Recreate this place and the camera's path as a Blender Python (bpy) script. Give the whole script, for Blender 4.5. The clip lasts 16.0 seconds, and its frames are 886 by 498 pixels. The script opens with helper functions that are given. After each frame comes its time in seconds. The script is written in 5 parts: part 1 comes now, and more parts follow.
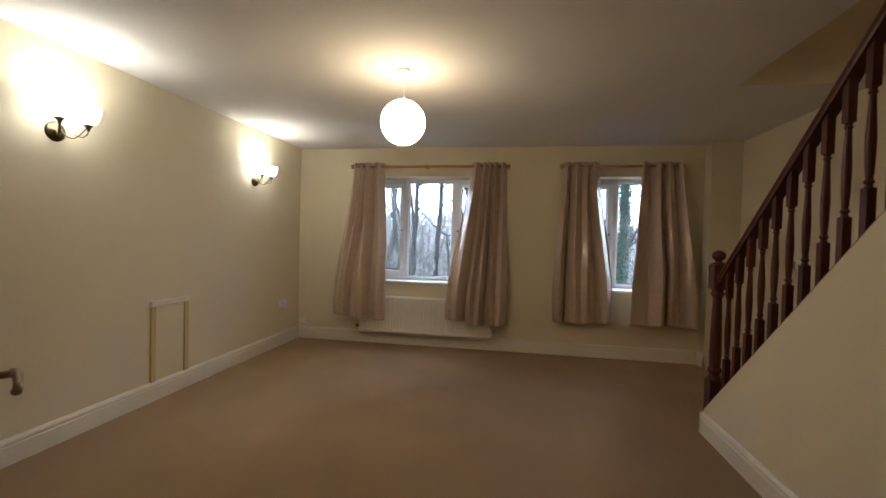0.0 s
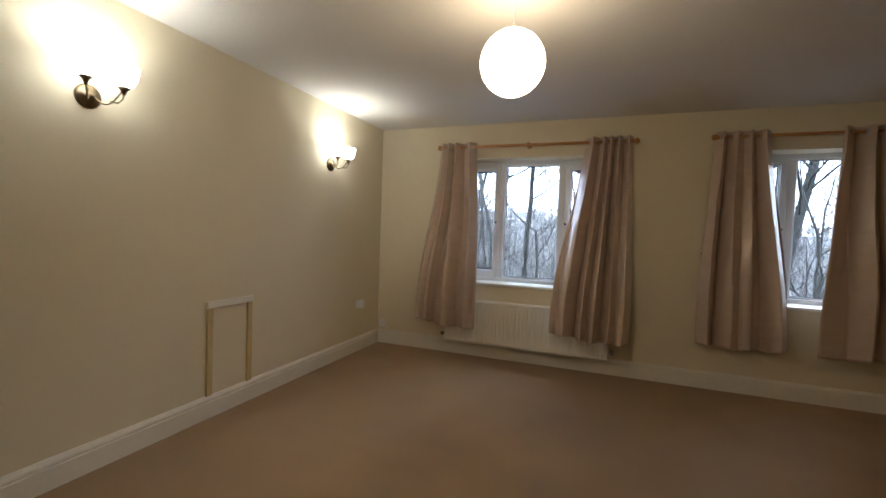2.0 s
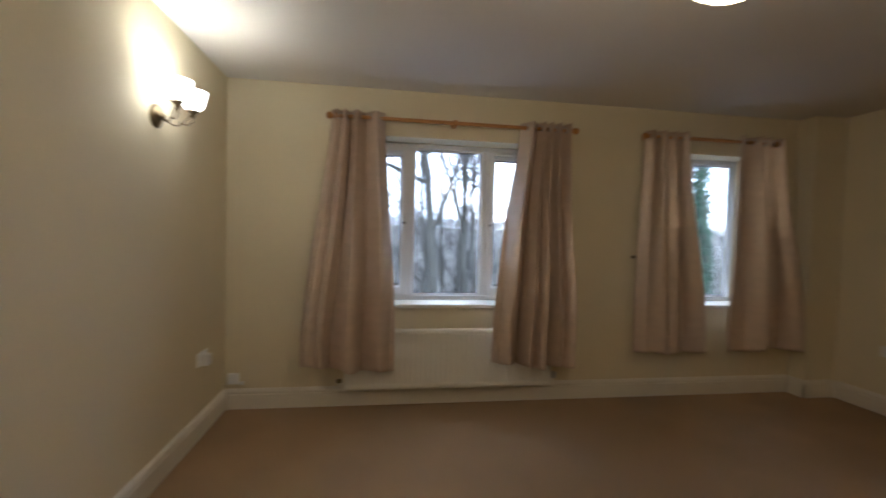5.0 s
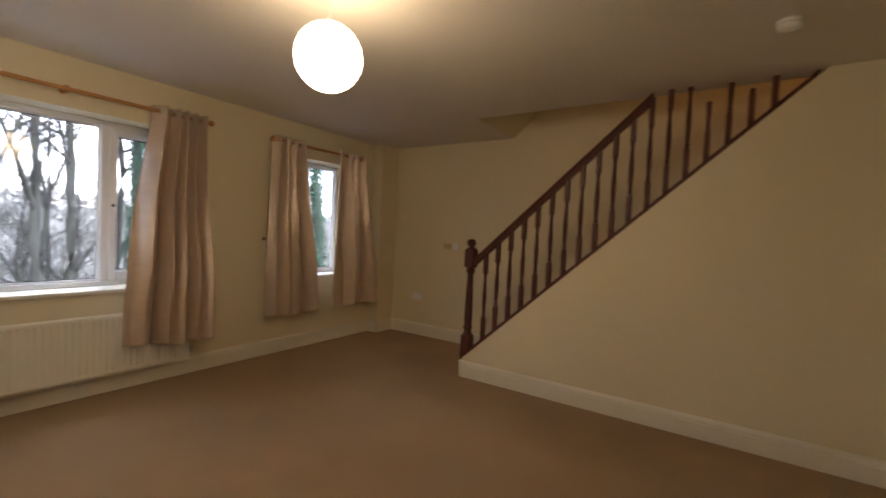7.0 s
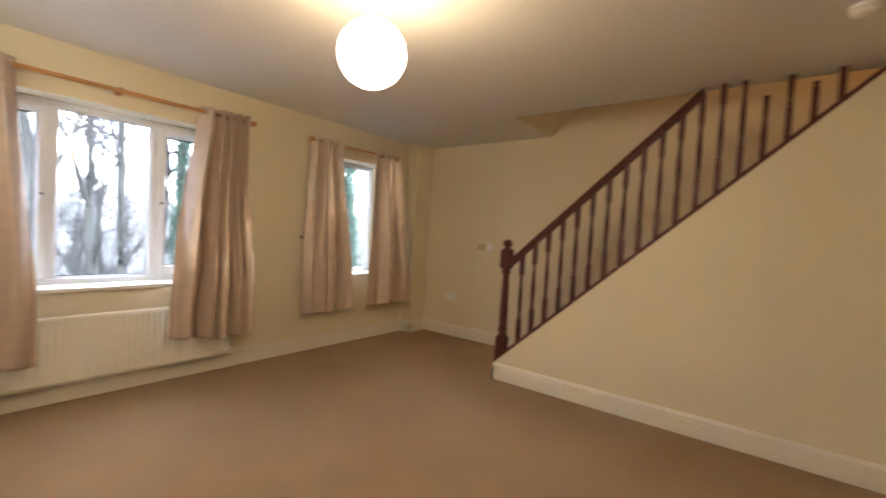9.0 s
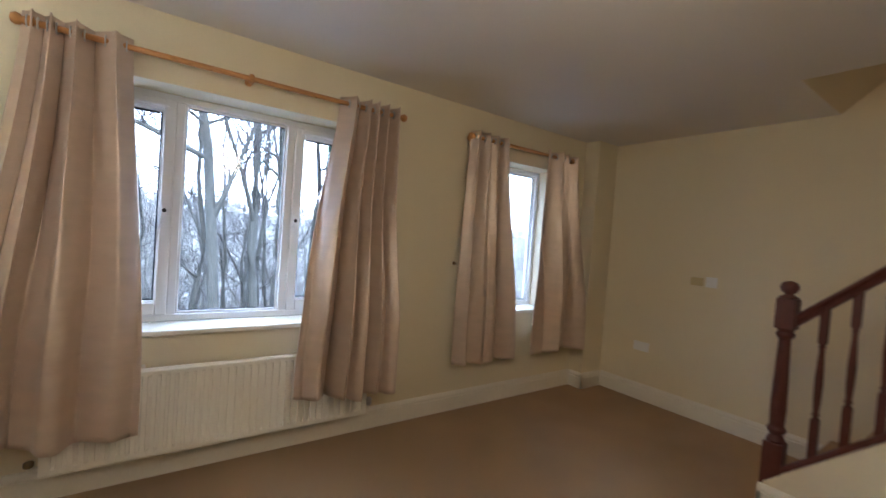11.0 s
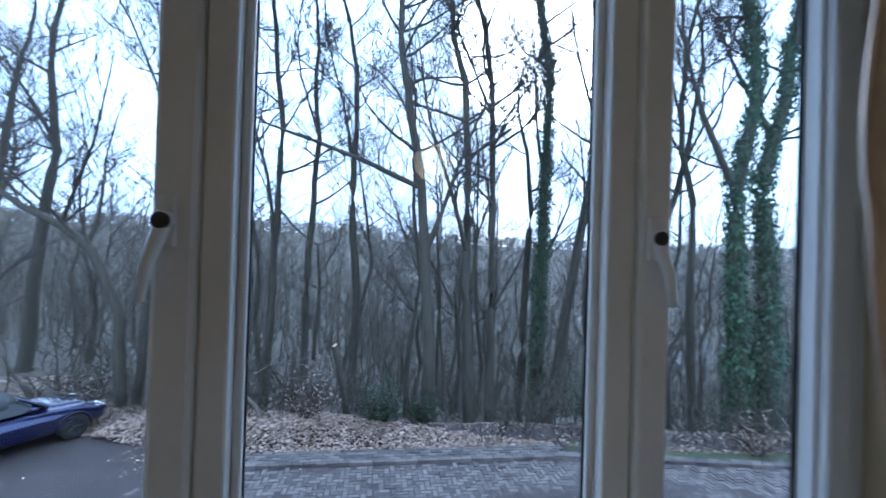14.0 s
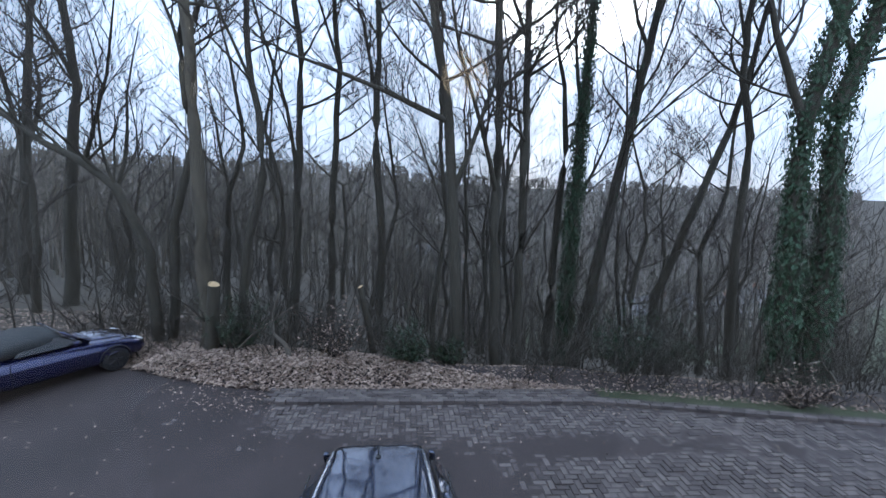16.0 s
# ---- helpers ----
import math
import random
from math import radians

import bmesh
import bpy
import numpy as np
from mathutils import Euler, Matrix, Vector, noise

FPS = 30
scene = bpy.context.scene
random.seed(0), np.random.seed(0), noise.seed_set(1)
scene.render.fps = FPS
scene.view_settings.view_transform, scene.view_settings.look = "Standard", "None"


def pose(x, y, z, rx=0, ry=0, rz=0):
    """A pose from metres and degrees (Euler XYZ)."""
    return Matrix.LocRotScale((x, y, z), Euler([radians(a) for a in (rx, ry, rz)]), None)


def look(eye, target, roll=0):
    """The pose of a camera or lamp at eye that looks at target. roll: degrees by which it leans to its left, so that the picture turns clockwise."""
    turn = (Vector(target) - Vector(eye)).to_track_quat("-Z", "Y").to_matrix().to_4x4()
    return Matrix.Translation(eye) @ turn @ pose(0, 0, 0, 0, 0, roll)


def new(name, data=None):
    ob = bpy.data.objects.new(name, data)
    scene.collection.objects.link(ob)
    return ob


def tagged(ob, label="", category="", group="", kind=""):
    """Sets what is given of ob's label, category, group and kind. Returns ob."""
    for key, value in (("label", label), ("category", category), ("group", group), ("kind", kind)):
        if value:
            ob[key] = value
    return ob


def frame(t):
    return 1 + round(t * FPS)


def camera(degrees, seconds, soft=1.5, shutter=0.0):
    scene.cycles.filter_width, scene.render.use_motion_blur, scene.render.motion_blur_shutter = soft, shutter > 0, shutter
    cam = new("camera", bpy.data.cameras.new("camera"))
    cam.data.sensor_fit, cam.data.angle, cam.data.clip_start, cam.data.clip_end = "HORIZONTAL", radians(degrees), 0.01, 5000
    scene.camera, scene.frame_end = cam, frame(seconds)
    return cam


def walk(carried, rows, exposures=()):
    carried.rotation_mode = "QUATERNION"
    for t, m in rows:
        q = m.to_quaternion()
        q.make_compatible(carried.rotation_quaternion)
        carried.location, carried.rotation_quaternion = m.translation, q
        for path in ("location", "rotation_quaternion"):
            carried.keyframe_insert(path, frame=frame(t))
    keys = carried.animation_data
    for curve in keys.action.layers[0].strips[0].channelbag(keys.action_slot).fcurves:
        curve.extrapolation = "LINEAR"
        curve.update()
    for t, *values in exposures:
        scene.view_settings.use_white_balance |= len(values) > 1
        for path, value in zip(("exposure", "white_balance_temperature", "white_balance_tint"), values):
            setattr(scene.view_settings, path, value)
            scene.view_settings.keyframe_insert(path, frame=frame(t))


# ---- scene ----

cam = camera(92.7, 16.0, soft=1.5, shutter=0.5)
PATH = [
    (0, (0.521, -0.037, 1.284), (0.191, 1.935, 1.24), 1.5),
    (0.5, (0.499, 0.11, 1.28), (0.162, 2.081, 1.236), 1.3),
    (1, (0.453, 0.281, 1.283), (-0.072, 2.211, 1.251), 0.4),
    (1.5, (0.322, 0.485, 1.25), (-0.396, 2.352, 1.237), 1.6),
    (2, (0.214, 0.735, 1.265), (-0.499, 2.602, 1.187), 2.1),
    (2.5, (0.04, 0.947, 1.258), (-0.639, 2.826, 1.171), 2.3),
    (3, (-0.174, 1.184, 1.271), (-0.823, 3.073, 1.17), 1.7),
    (3.2, (-0.27, 1.26, 1.259), (-0.902, 3.155, 1.175), 1.0),
    (5.3, (-1.135, 1.728, 1.295), (-0.455, 3.608, 1.25), 2.4),
    (5.5, (-1.177, 1.703, 1.266), (-0.218, 3.458, 1.247), 2.8),
    (6, (-1.255, 1.507, 1.294), (0.083, 2.992, 1.213), 3.1),
    (6.5, (-1.337, 1.272, 1.301), (0.179, 2.575, 1.249), 4.5),
    (7, (-1.477, 1.164, 1.295), (0.188, 2.269, 1.223), 2.7),
    (7.5, (-1.517, 1.106, 1.303), (0.279, 1.984, 1.244), 2.6),
    (8, (-1.511, 1.096, 1.312), (0.304, 1.934, 1.25), 2.7),
    (8.5, (-1.498, 1.113, 1.298), (0.272, 2.043, 1.254), 3.4),
    (9, (-1.476, 1.228, 1.279), (0.108, 2.446, 1.206), 3.3),
    (9.5, (-1.413, 1.539, 1.286), (-0.016, 2.967, 1.189), 2.4),
    (9.7, (-1.369, 1.643, 1.297), (-0.013, 3.11, 1.207), 2.2),
    (11.8, (-0.836, 2.936, 1.371), (0.074, 4.717, 1.37), 2.7),
    (12, (-0.83, 3.12, 1.355), (-0.017, 4.947, 1.377), 1.7),
    (12.5, (-0.749, 3.515, 1.371), (-0.13, 5.417, 1.368), 2.4),
    (13, (-0.714, 3.902, 1.37), (-0.149, 5.82, 1.401), 2.4),
    (13.5, (-0.68, 4.226, 1.366), (-0.165, 6.159, 1.364), 2.0),
    (14, (-0.593, 4.519, 1.362), (-0.299, 6.497, 1.378), 1.7),
    (14.5, (-0.542, 4.699, 1.352), (-0.38, 6.692, 1.342), 1.9),
    (15, (-0.535, 4.845, 1.317), (-0.403, 6.84, 1.259), 1.1),
    (15.5, (-0.540, 4.945, 1.319), (-0.374, 6.929, 1.122), 1.3),
    (16, (-0.562, 5.000, 1.315), (-0.384, 6.975, 1.053), 1.9),
]
EXPOSURES = [(0.0, 1.71, 5520, 10), (1.5, 1.78, 5470, 10), (2.5, 1.32, 5420, 10), (3.0, 1.34, 5420, 10), (5.5, 1.40, 5520, 11), (6.5, 1.44, 5980, 14), (7.0, 1.76, 6250, 15), (7.5, 2.16, 6520, 15), (8.5, 2.60, 6200, 14), (9.5, 2.80, 5600, 13), (12.0, 1.60, 5050, 10), (12.5, 1.38, 5000, 10), (13.0, 0.94, 4920, 8), (13.5, 0.45, 4880, 7), (14.0, -0.02, 4950, 6), (14.5, -0.42, 4950, 6), (15.0, -0.68, 5300, 8), (16.0, -0.88, 5760, 11)]
walk(cam, [(t, look(eye, target, roll)) for t, eye, target, roll in PATH], EXPOSURES)

# ---- world and sun: a dull winter afternoon ----
world = bpy.data.worlds.new("winter_sky")
scene.world = world
world.use_nodes = True
wn, wl = world.node_tree.nodes, world.node_tree.links
wn.clear()
sky = wn.new("ShaderNodeTexSky")
sky.sky_type, sky.sun_disc = "NISHITA", False
sky.sun_elevation, sky.sun_rotation = radians(26), radians(20)
sky.air_density, sky.dust_density = 1.0, 1.0
cloud = wn.new("ShaderNodeTexNoise")
cloud.inputs["Scale"].default_value, cloud.inputs["Detail"].default_value = 3.0, 6.0
ramp = wn.new("ShaderNodeValToRGB")
ramp.color_ramp.elements[0].position, ramp.color_ramp.elements[1].position = 0.38, 0.62
cmix = wn.new("ShaderNodeMix")
cmix.data_type = "RGBA"
cmix.inputs[7].default_value = (14.6, 17.0, 20.8, 1)
sky_bg = wn.new("ShaderNodeBackground")
sky_bg.inputs["Strength"].default_value = 0.15
wout = wn.new("ShaderNodeOutputWorld")
mul = wn.new("ShaderNodeMath")
mul.operation, mul.inputs[1].default_value = "MULTIPLY_ADD", 0.30
mul.inputs[2].default_value = 0.66
wl.new(cloud.outputs[0], ramp.inputs[0])
wl.new(ramp.outputs[0], mul.inputs[0])
wl.new(mul.outputs[0], cmix.inputs[0])
wl.new(sky.outputs[0], cmix.inputs[6])
# an overcast sky is about twice as bright overhead as at the horizon
way = wn.new("ShaderNodeTexCoord")
split = wn.new("ShaderNodeSeparateXYZ")
lift = wn.new("ShaderNodeMapRange")
lift.inputs[1].default_value, lift.inputs[2].default_value = 0.0, 1.0
lift.inputs[3].default_value, lift.inputs[4].default_value = 0.85, 1.9
scale = wn.new("ShaderNodeVectorMath")
scale.operation = "SCALE"
wl.new(way.outputs["Generated"], split.inputs[0])
wl.new(split.outputs["Z"], lift.inputs[0])
wl.new(cmix.outputs[2], scale.inputs[0])
wl.new(lift.outputs[0], scale.inputs["Scale"])
wl.new(scale.outputs[0], sky_bg.inputs["Color"])
wl.new(sky_bg.outputs[0], wout.inputs[0])

sun_data = bpy.data.lights.new("sun", "SUN")
sun_data.energy, sun_data.angle, sun_data.color = 0.85, radians(20), (1.0, 0.95, 0.88)
sun = new("sun", sun_data)
sun.matrix_world = look((0, 0, 0), (-math.sin(radians(20)) * math.cos(radians(26)), -math.cos(radians(20)) * math.cos(radians(26)), -math.sin(radians(26))))

LAMP_PENDANT, LAMP_SHADE, LAMP_BULB = 6.0, 3.3, 34.0

# ---- materials ----
def material(name, color, rough=0.6, var=0.12, scale=6.0, grain=120.0, bump=0.05, metal=0.0, stain=0.0, coat=0.0, sheen=0.0, piece=0.0, stretch=(1, 1, 1), second=None):
    m = bpy.data.materials.new(name)
    m.use_nodes = True
    n, l = m.node_tree.nodes, m.node_tree.links
    b = n["Principled BSDF"]
    b.inputs["Roughness"].default_value, b.inputs["Metallic"].default_value = rough, metal
    if coat:
        b.inputs["Coat Weight"].default_value, b.inputs["Coat Roughness"].default_value = coat, 0.08
    if sheen:
        b.inputs["Sheen Weight"].default_value = sheen
    co = n.new("ShaderNodeTexCoord")
    mp = n.new("ShaderNodeMapping")
    mp.inputs["Scale"].default_value = stretch
    l.new(co.outputs["Object"], mp.inputs[0])
    big, fine = n.new("ShaderNodeTexNoise"), n.new("ShaderNodeTexNoise")
    big.inputs["Scale"].default_value, big.inputs["Detail"].default_value = scale, 5.0
    fine.inputs["Scale"].default_value, fine.inputs["Detail"].default_value = grain, 3.0
    for q in (big, fine):
        l.new(mp.outputs[0], q.inputs["Vector"])
    add = n.new("ShaderNodeMath")
    add.operation = "ADD"
    l.new(big.outputs[0], add.inputs[0])
    l.new(fine.outputs[0], add.inputs[1])
    last = add
    if piece:
        info = n.new("ShaderNodeObjectInfo") if piece > 0 else n.new("ShaderNodeNewGeometry")
        pm = n.new("ShaderNodeMath")
        pm.operation, pm.inputs[1].default_value = "MULTIPLY_ADD", abs(piece)
        l.new(info.outputs["Random"] if piece > 0 else info.outputs["Random Per Island"], pm.inputs[0])
        l.new(last.outputs[0], pm.inputs[2])
        last = pm
    rg = n.new("ShaderNodeMapRange")
    rg.inputs[1].default_value, rg.inputs[2].default_value = 0.6, 1.4 + abs(piece)
    l.new(last.outputs[0], rg.inputs[0])
    mix = n.new("ShaderNodeMix")
    mix.data_type = "RGBA"
    lo = second or tuple(c * (1 - var) for c in color)
    hi = color if second else tuple(min(1, c * (1 + var)) for c in color)
    mix.inputs[6].default_value, mix.inputs[7].default_value = (*lo, 1), (*hi, 1)
    l.new(rg.outputs[0], mix.inputs[0])
    out = mix.outputs[2]
    if stain:
        st = n.new("ShaderNodeTexNoise")
        st.inputs["Scale"].default_value, st.inputs["Detail"].default_value = scale * 0.25, 8.0
        l.new(co.outputs["Object"], st.inputs["Vector"])
        sr = n.new("ShaderNodeMapRange")
        sr.inputs[1].default_value, sr.inputs[2].default_value = 0.5, 0.7
        sr.inputs[4].default_value = stain
        l.new(st.outputs[0], sr.inputs[0])
        sm = n.new("ShaderNodeMix")
        sm.data_type = "RGBA"
        sm.inputs[7].default_value = (*[c * 0.45 for c in color], 1)
        l.new(sr.outputs[0], sm.inputs[0])
        l.new(out, sm.inputs[6])
        out = sm.outputs[2]
    l.new(out, b.inputs["Base Color"])
    rr = n.new("ShaderNodeMapRange")
    rr.inputs[3].default_value, rr.inputs[4].default_value = max(0.03, rough - 0.08), min(1, rough + 0.08)
    l.new(big.outputs[0], rr.inputs[0])
    l.new(rr.outputs[0], b.inputs["Roughness"])
    if bump:
        bp = n.new("ShaderNodeBump")
        bp.inputs["Strength"].default_value, bp.inputs["Distance"].default_value = bump, 0.01
        l.new(add.outputs[0], bp.inputs["Height"])
        l.new(bp.outputs[0], b.inputs["Normal"])
    return m


def glow(name, color, strength):
    m = bpy.data.materials.new(name)
    m.use_nodes = True
    b = m.node_tree.nodes["Principled BSDF"]
    b.inputs["Base Color"].default_value = (0.85, 0.82, 0.76, 1)
    b.inputs["Emission Color"].default_value = (*color, 1)
    b.inputs["Emission Strength"].default_value = strength
    return m


def glass_material(name, tint=(0.97, 0.985, 0.98), rough=0.0):
    m = bpy.data.materials.new(name)
    m.use_nodes = True
    b = m.node_tree.nodes["Principled BSDF"]
    b.inputs["Base Color"].default_value = (*tint, 1)
    b.inputs["Roughness"].default_value = rough
    b.inputs["Transmission Weight"].default_value = 1.0
    b.inputs["IOR"].default_value = 1.33
    return m


CREAM = material("cream_wall_paint", (0.77, 0.692, 0.50), 0.72, 0.035, 1.2, 160, 0.03)
CEIL = material("white_ceiling_paint", (0.76, 0.73, 0.68), 0.85, 0.03, 1.0, 120, 0.03)
WHITE = material("white_gloss_paint", (0.80, 0.76, 0.66), 0.35, 0.04, 3, 60, 0.02)
UPVC = material("white_upvc", (0.80, 0.81, 0.82), 0.3, 0.02, 4, 80, 0.0)
CARPET = material("beige_carpet", (0.385, 0.250, 0.124), 0.95, 0.26, 1.5, 420, 0.7, sheen=0.10, stain=0.42)
MAHOGANY = material("dark_mahogany_stain", (0.088, 0.021, 0.014), 0.48, 0.35, 8, 60, 0.04, stretch=(4, 4, 0.6))
PINE = material("varnished_pine", (0.52, 0.25, 0.075), 0.35, 0.25, 10, 90, 0.03, stretch=(0.3, 4, 4))
CURTAIN = material("champagne_satin_curtain", (0.66, 0.535, 0.435), 0.34, 0.10, 5, 220, 0.06, metal=0.32, stretch=(1.2, 1.2, 4.0))


def let_through(m, color, share):
    """Thin cloth: a share of the light passes through it."""
    n, l = m.node_tree.nodes, m.node_tree.links
    tr, mx = n.new("ShaderNodeBsdfTranslucent"), n.new("ShaderNodeMixShader")
    tr.inputs["Color"].default_value = (*color, 1)
    mx.inputs[0].default_value = share
    l.new(n["Principled BSDF"].outputs[0], mx.inputs[1])
    l.new(tr.outputs[0], mx.inputs[2])
    l.new(mx.outputs[0], n["Material Output"].inputs["Surface"])


let_through(CURTAIN, (0.60, 0.50, 0.43), 0.06)
RADIATOR = material("cream_radiator_enamel", (0.87, 0.85, 0.77), 0.34, 0.03, 3, 60, 0.01)
BRONZE = material("antique_brass", (0.22, 0.17, 0.10), 0.32, 0.25, 20, 150, 0.05, metal=1.0)
STEEL = material("brushed_steel", (0.6, 0.6, 0.6), 0.3, 0.1, 20, 150, 0.03, metal=1.0)
PLASTIC = material("white_plastic", (0.86, 0.86, 0.84), 0.4, 0.03, 10, 80, 0.0)
YELLOWED = material("yellowed_plastic", (0.62, 0.52, 0.26), 0.45, 0.08, 10, 80, 0.0)
BAREWOOD = material("bare_pine_trim", (0.62, 0.48, 0.22), 0.6, 0.15, 12, 100, 0.05, stretch=(4, 4, 0.5))
DARK = material("black_plastic", (0.02, 0.02, 0.02), 0.45, 0.2, 10, 80, 0.0)
GLOBE = glow("paper_globe_lit", (1.0, 0.73, 0.42), LAMP_PENDANT)
SHADE = glow("opal_glass_lit", (1.0, 0.92, 0.77), LAMP_SHADE)
BULB = glow("bulb_lit", (1.0, 0.92, 0.76), LAMP_BULB)
PANE = glass_material("window_glass")
BARK = material("grey_brown_bark", (0.062, 0.056, 0.042), 0.9, 0.5, 5, 40, 0.6, stretch=(3, 3, 0.5))
PALE_BARK = material("pale_ash_bark", (0.108, 0.094, 0.070), 0.9, 0.4, 5, 40, 0.5, stretch=(3, 3, 0.5))
SAPBARK = material("grey_sapling_bark", (0.095, 0.083, 0.065), 0.9, 0.35, 3, 20, 0.0, piece=-1.4, second=(0.022, 0.019, 0.015))
# twigs below the drive: colour lifted part of the way towards haze
VALLEY = material("part_hazed_valley_twigs", (0.165, 0.145, 0.118), 0.95, 0.4, 0.3, 6, 0.0, piece=-1.0)
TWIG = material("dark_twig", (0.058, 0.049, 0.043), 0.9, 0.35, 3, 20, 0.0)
CUTWOOD = material("fresh_cut_wood", (0.55, 0.40, 0.22), 0.8, 0.15, 20, 90, 0.1)
IVY = material("ivy_leaf", (0.034, 0.076, 0.036), 0.6, 0.5, 4, 30, 0.0, piece=-0.8)
LEAF = material("fallen_beech_leaf", (0.56, 0.43, 0.34), 0.7, 0.5, 3, 30, 0.0, piece=-1.8, second=(0.055, 0.030, 0.022))
HOLLY = material("holly_leaf", (0.030, 0.060, 0.028), 0.35, 0.4, 4, 30, 0.0, piece=-0.8)
DEADWOOD = material("barkless_dead_wood", (0.15, 0.13, 0.105), 0.85, 0.3, 6, 40, 0.2, stretch=(3, 3, 3))
SOIL = material("muddy_ground", (0.044, 0.034, 0.033), 0.75, 0.5, 1.6, 24, 0.6, stain=0.6)
SETT = material("worn_block_paver", (0.185, 0.158, 0.146), 0.8, 0.35, 9, 70, 0.4, piece=1.6, second=(0.036, 0.029, 0.029))
SETT_FAR = material("worn_block_paver_mass", (0.185, 0.158, 0.146), 0.8, 0.35, 9, 70, 0.4, piece=-1.6, second=(0.036, 0.029, 0.029))
WOODS = material("winter_woodland_floor", (0.052, 0.043, 0.031), 0.95, 0.5, 0.05, 1.4, 0.0)
# paler than the near twigs: haze over the valley painted into the colour
FARTWIG = material("distant_hazed_twigs", (0.27, 0.245, 0.215), 0.95, 0.45, 0.1, 3, 0.0, piece=-0.6)
MOSS = material("grass_verge", (0.055, 0.066, 0.034), 0.95, 0.4, 3, 40, 0.3)
BRICK = material("house_brick_wall", (0.30, 0.15, 0.10), 0.85, 0.2, 6, 60, 0.2)


# ---- mesh helpers ----
def link(name, bm, mat, parent=None, label="", smooth=False):
    me = bpy.data.meshes.new(name)
    bm.normal_update()
    bm.to_mesh(me)
    bm.free()
    me.materials.append(mat)
    if smooth:
        me.shade_smooth()
    ob = new(name, me)
    if parent is not None:
        ob.parent = parent
    if label:
        ob["label"] = label
    return ob


def part(name, bm, mat, parent, label="", smooth=False):
    return link(name, bm, mat, parent, label, smooth)


def box(bm, lo, hi, bevel=0.0):
    lo, hi = Vector(lo), Vector(hi)
    r = bmesh.ops.create_cube(bm, size=1.0, matrix=Matrix.Translation((lo + hi) / 2) @ Matrix.Diagonal((*(hi - lo), 1)))
    if bevel:
        es = list({e for v in r["verts"] for e in v.link_edges})
        bmesh.ops.bevel(bm, geom=es, offset=bevel, segments=2, affect="EDGES", profile=0.5)
    return bm


def boxes(*items, bevel=0.0):
    bm = bmesh.new()
    for lo, hi in items:
        box(bm, lo, hi, bevel)
    return bm


def lathe(bm, profile, centre, axis="z", segs=20):
    """Turns (radius, height) rows about an axis through the centre."""
    c = Vector(centre)
    rings = []
    for r, h in profile:
        ring = []
        for i in range(segs):
            a = 2 * math.pi * i / segs
            p, q = r * math.cos(a), r * math.sin(a)
            v = {"z": (p, q, h), "y": (p, h, q), "x": (h, p, q)}[axis]
            ring.append(bm.verts.new(c + Vector(v)))
        rings.append(ring)
    for a, b in zip(rings, rings[1:]):
        for i in range(segs):
            j = (i + 1) % segs
            bm.faces.new((a[i], a[j], b[j], b[i]))
    bm.faces.new(rings[0][::-1])
    bm.faces.new(rings[-1])
    bmesh.ops.recalc_face_normals(bm, faces=bm.faces)
    return bm


def tube(bm, pts, radius, segs=8):
    """A round bar along points; radius is one number or one for each point."""
    pts = [Vector(p) for p in pts]
    rad = radius if isinstance(radius, (list, tuple)) else [radius] * len(pts)
    rings = []
    for i, p in enumerate(pts):
        d = (pts[min(i + 1, len(pts) - 1)] - pts[max(i - 1, 0)]).normalized()
        u = d.cross(Vector((0, 0, 1)))
        if u.length < 0.05:
            u = d.cross(Vector((1, 0, 0)))
        u.normalize()
        w = d.cross(u)
        rings.append([bm.verts.new(p + rad[i] * (math.cos(2 * math.pi * k / segs) * u + math.sin(2 * math.pi * k / segs) * w)) for k in range(segs)])
    for a, b in zip(rings, rings[1:]):
        for k in range(segs):
            j = (k + 1) % segs
            bm.faces.new((a[k], a[j], b[j], b[k]))
    bm.faces.new(rings[0][::-1])
    bm.faces.new(rings[-1])
    bmesh.ops.recalc_face_normals(bm, faces=bm.faces)
    return bm


def prism(bm, outline, axis, lo, hi):
    """Pushes a closed outline of (a, b) pairs along an axis from lo to hi."""
    def at(a, b, s):
        return {"x": (s, a, b), "y": (a, s, b), "z": (a, b, s)}[axis]
    f = [bm.verts.new(at(a, b, lo)) for a, b in outline]
    g = [bm.verts.new(at(a, b, hi)) for a, b in outline]
    bm.faces.new(f)
    bm.faces.new(g[::-1])
    for i in range(len(f)):
        j = (i + 1) % len(f)
        bm.faces.new((f[i], g[i], g[j], f[j]))
    bmesh.ops.recalc_face_normals(bm, faces=bm.faces)
    return bm


def empty(name, place=(0, 0, 0), label="", category="", group="", kind=""):
    ob = new(name)
    ob.location = place
    ob.empty_display_size = 0.1
    return tagged(ob, label, category, group, kind)


def structure(name, bm, mat, label, category, smooth=False):
    return tagged(link(name, bm, mat, None, "", smooth), label, category, kind="structure")


# ---- plan: x across the window wall, y towards the windows, z up ----
XL, XR = -2.155, 2.83          # left wall, stairwell wall
YB, YW = 0.29, 4.94            # door wall, window wall
H = 2.38                       # ceiling
XS0, XS1 = 1.84, 1.94          # wall under the stair
XO = 1.99                      # edge of the ceiling at the stairwell
YO = 5.25                      # outer face of the window wall
DX0, DX1, DH = -0.02, 0.85, 2.0  # doorway
W1 = (-1.29, 0.26, 0.77, 2.035)
W2 = (1.19, 2.12, 0.77, 2.035)
GND = -2.7
SLOPE, SY, SZ = 0.925, 3.0, 0.262   # top of the stair's side wall: z = SZ + SLOPE * (SY - y)

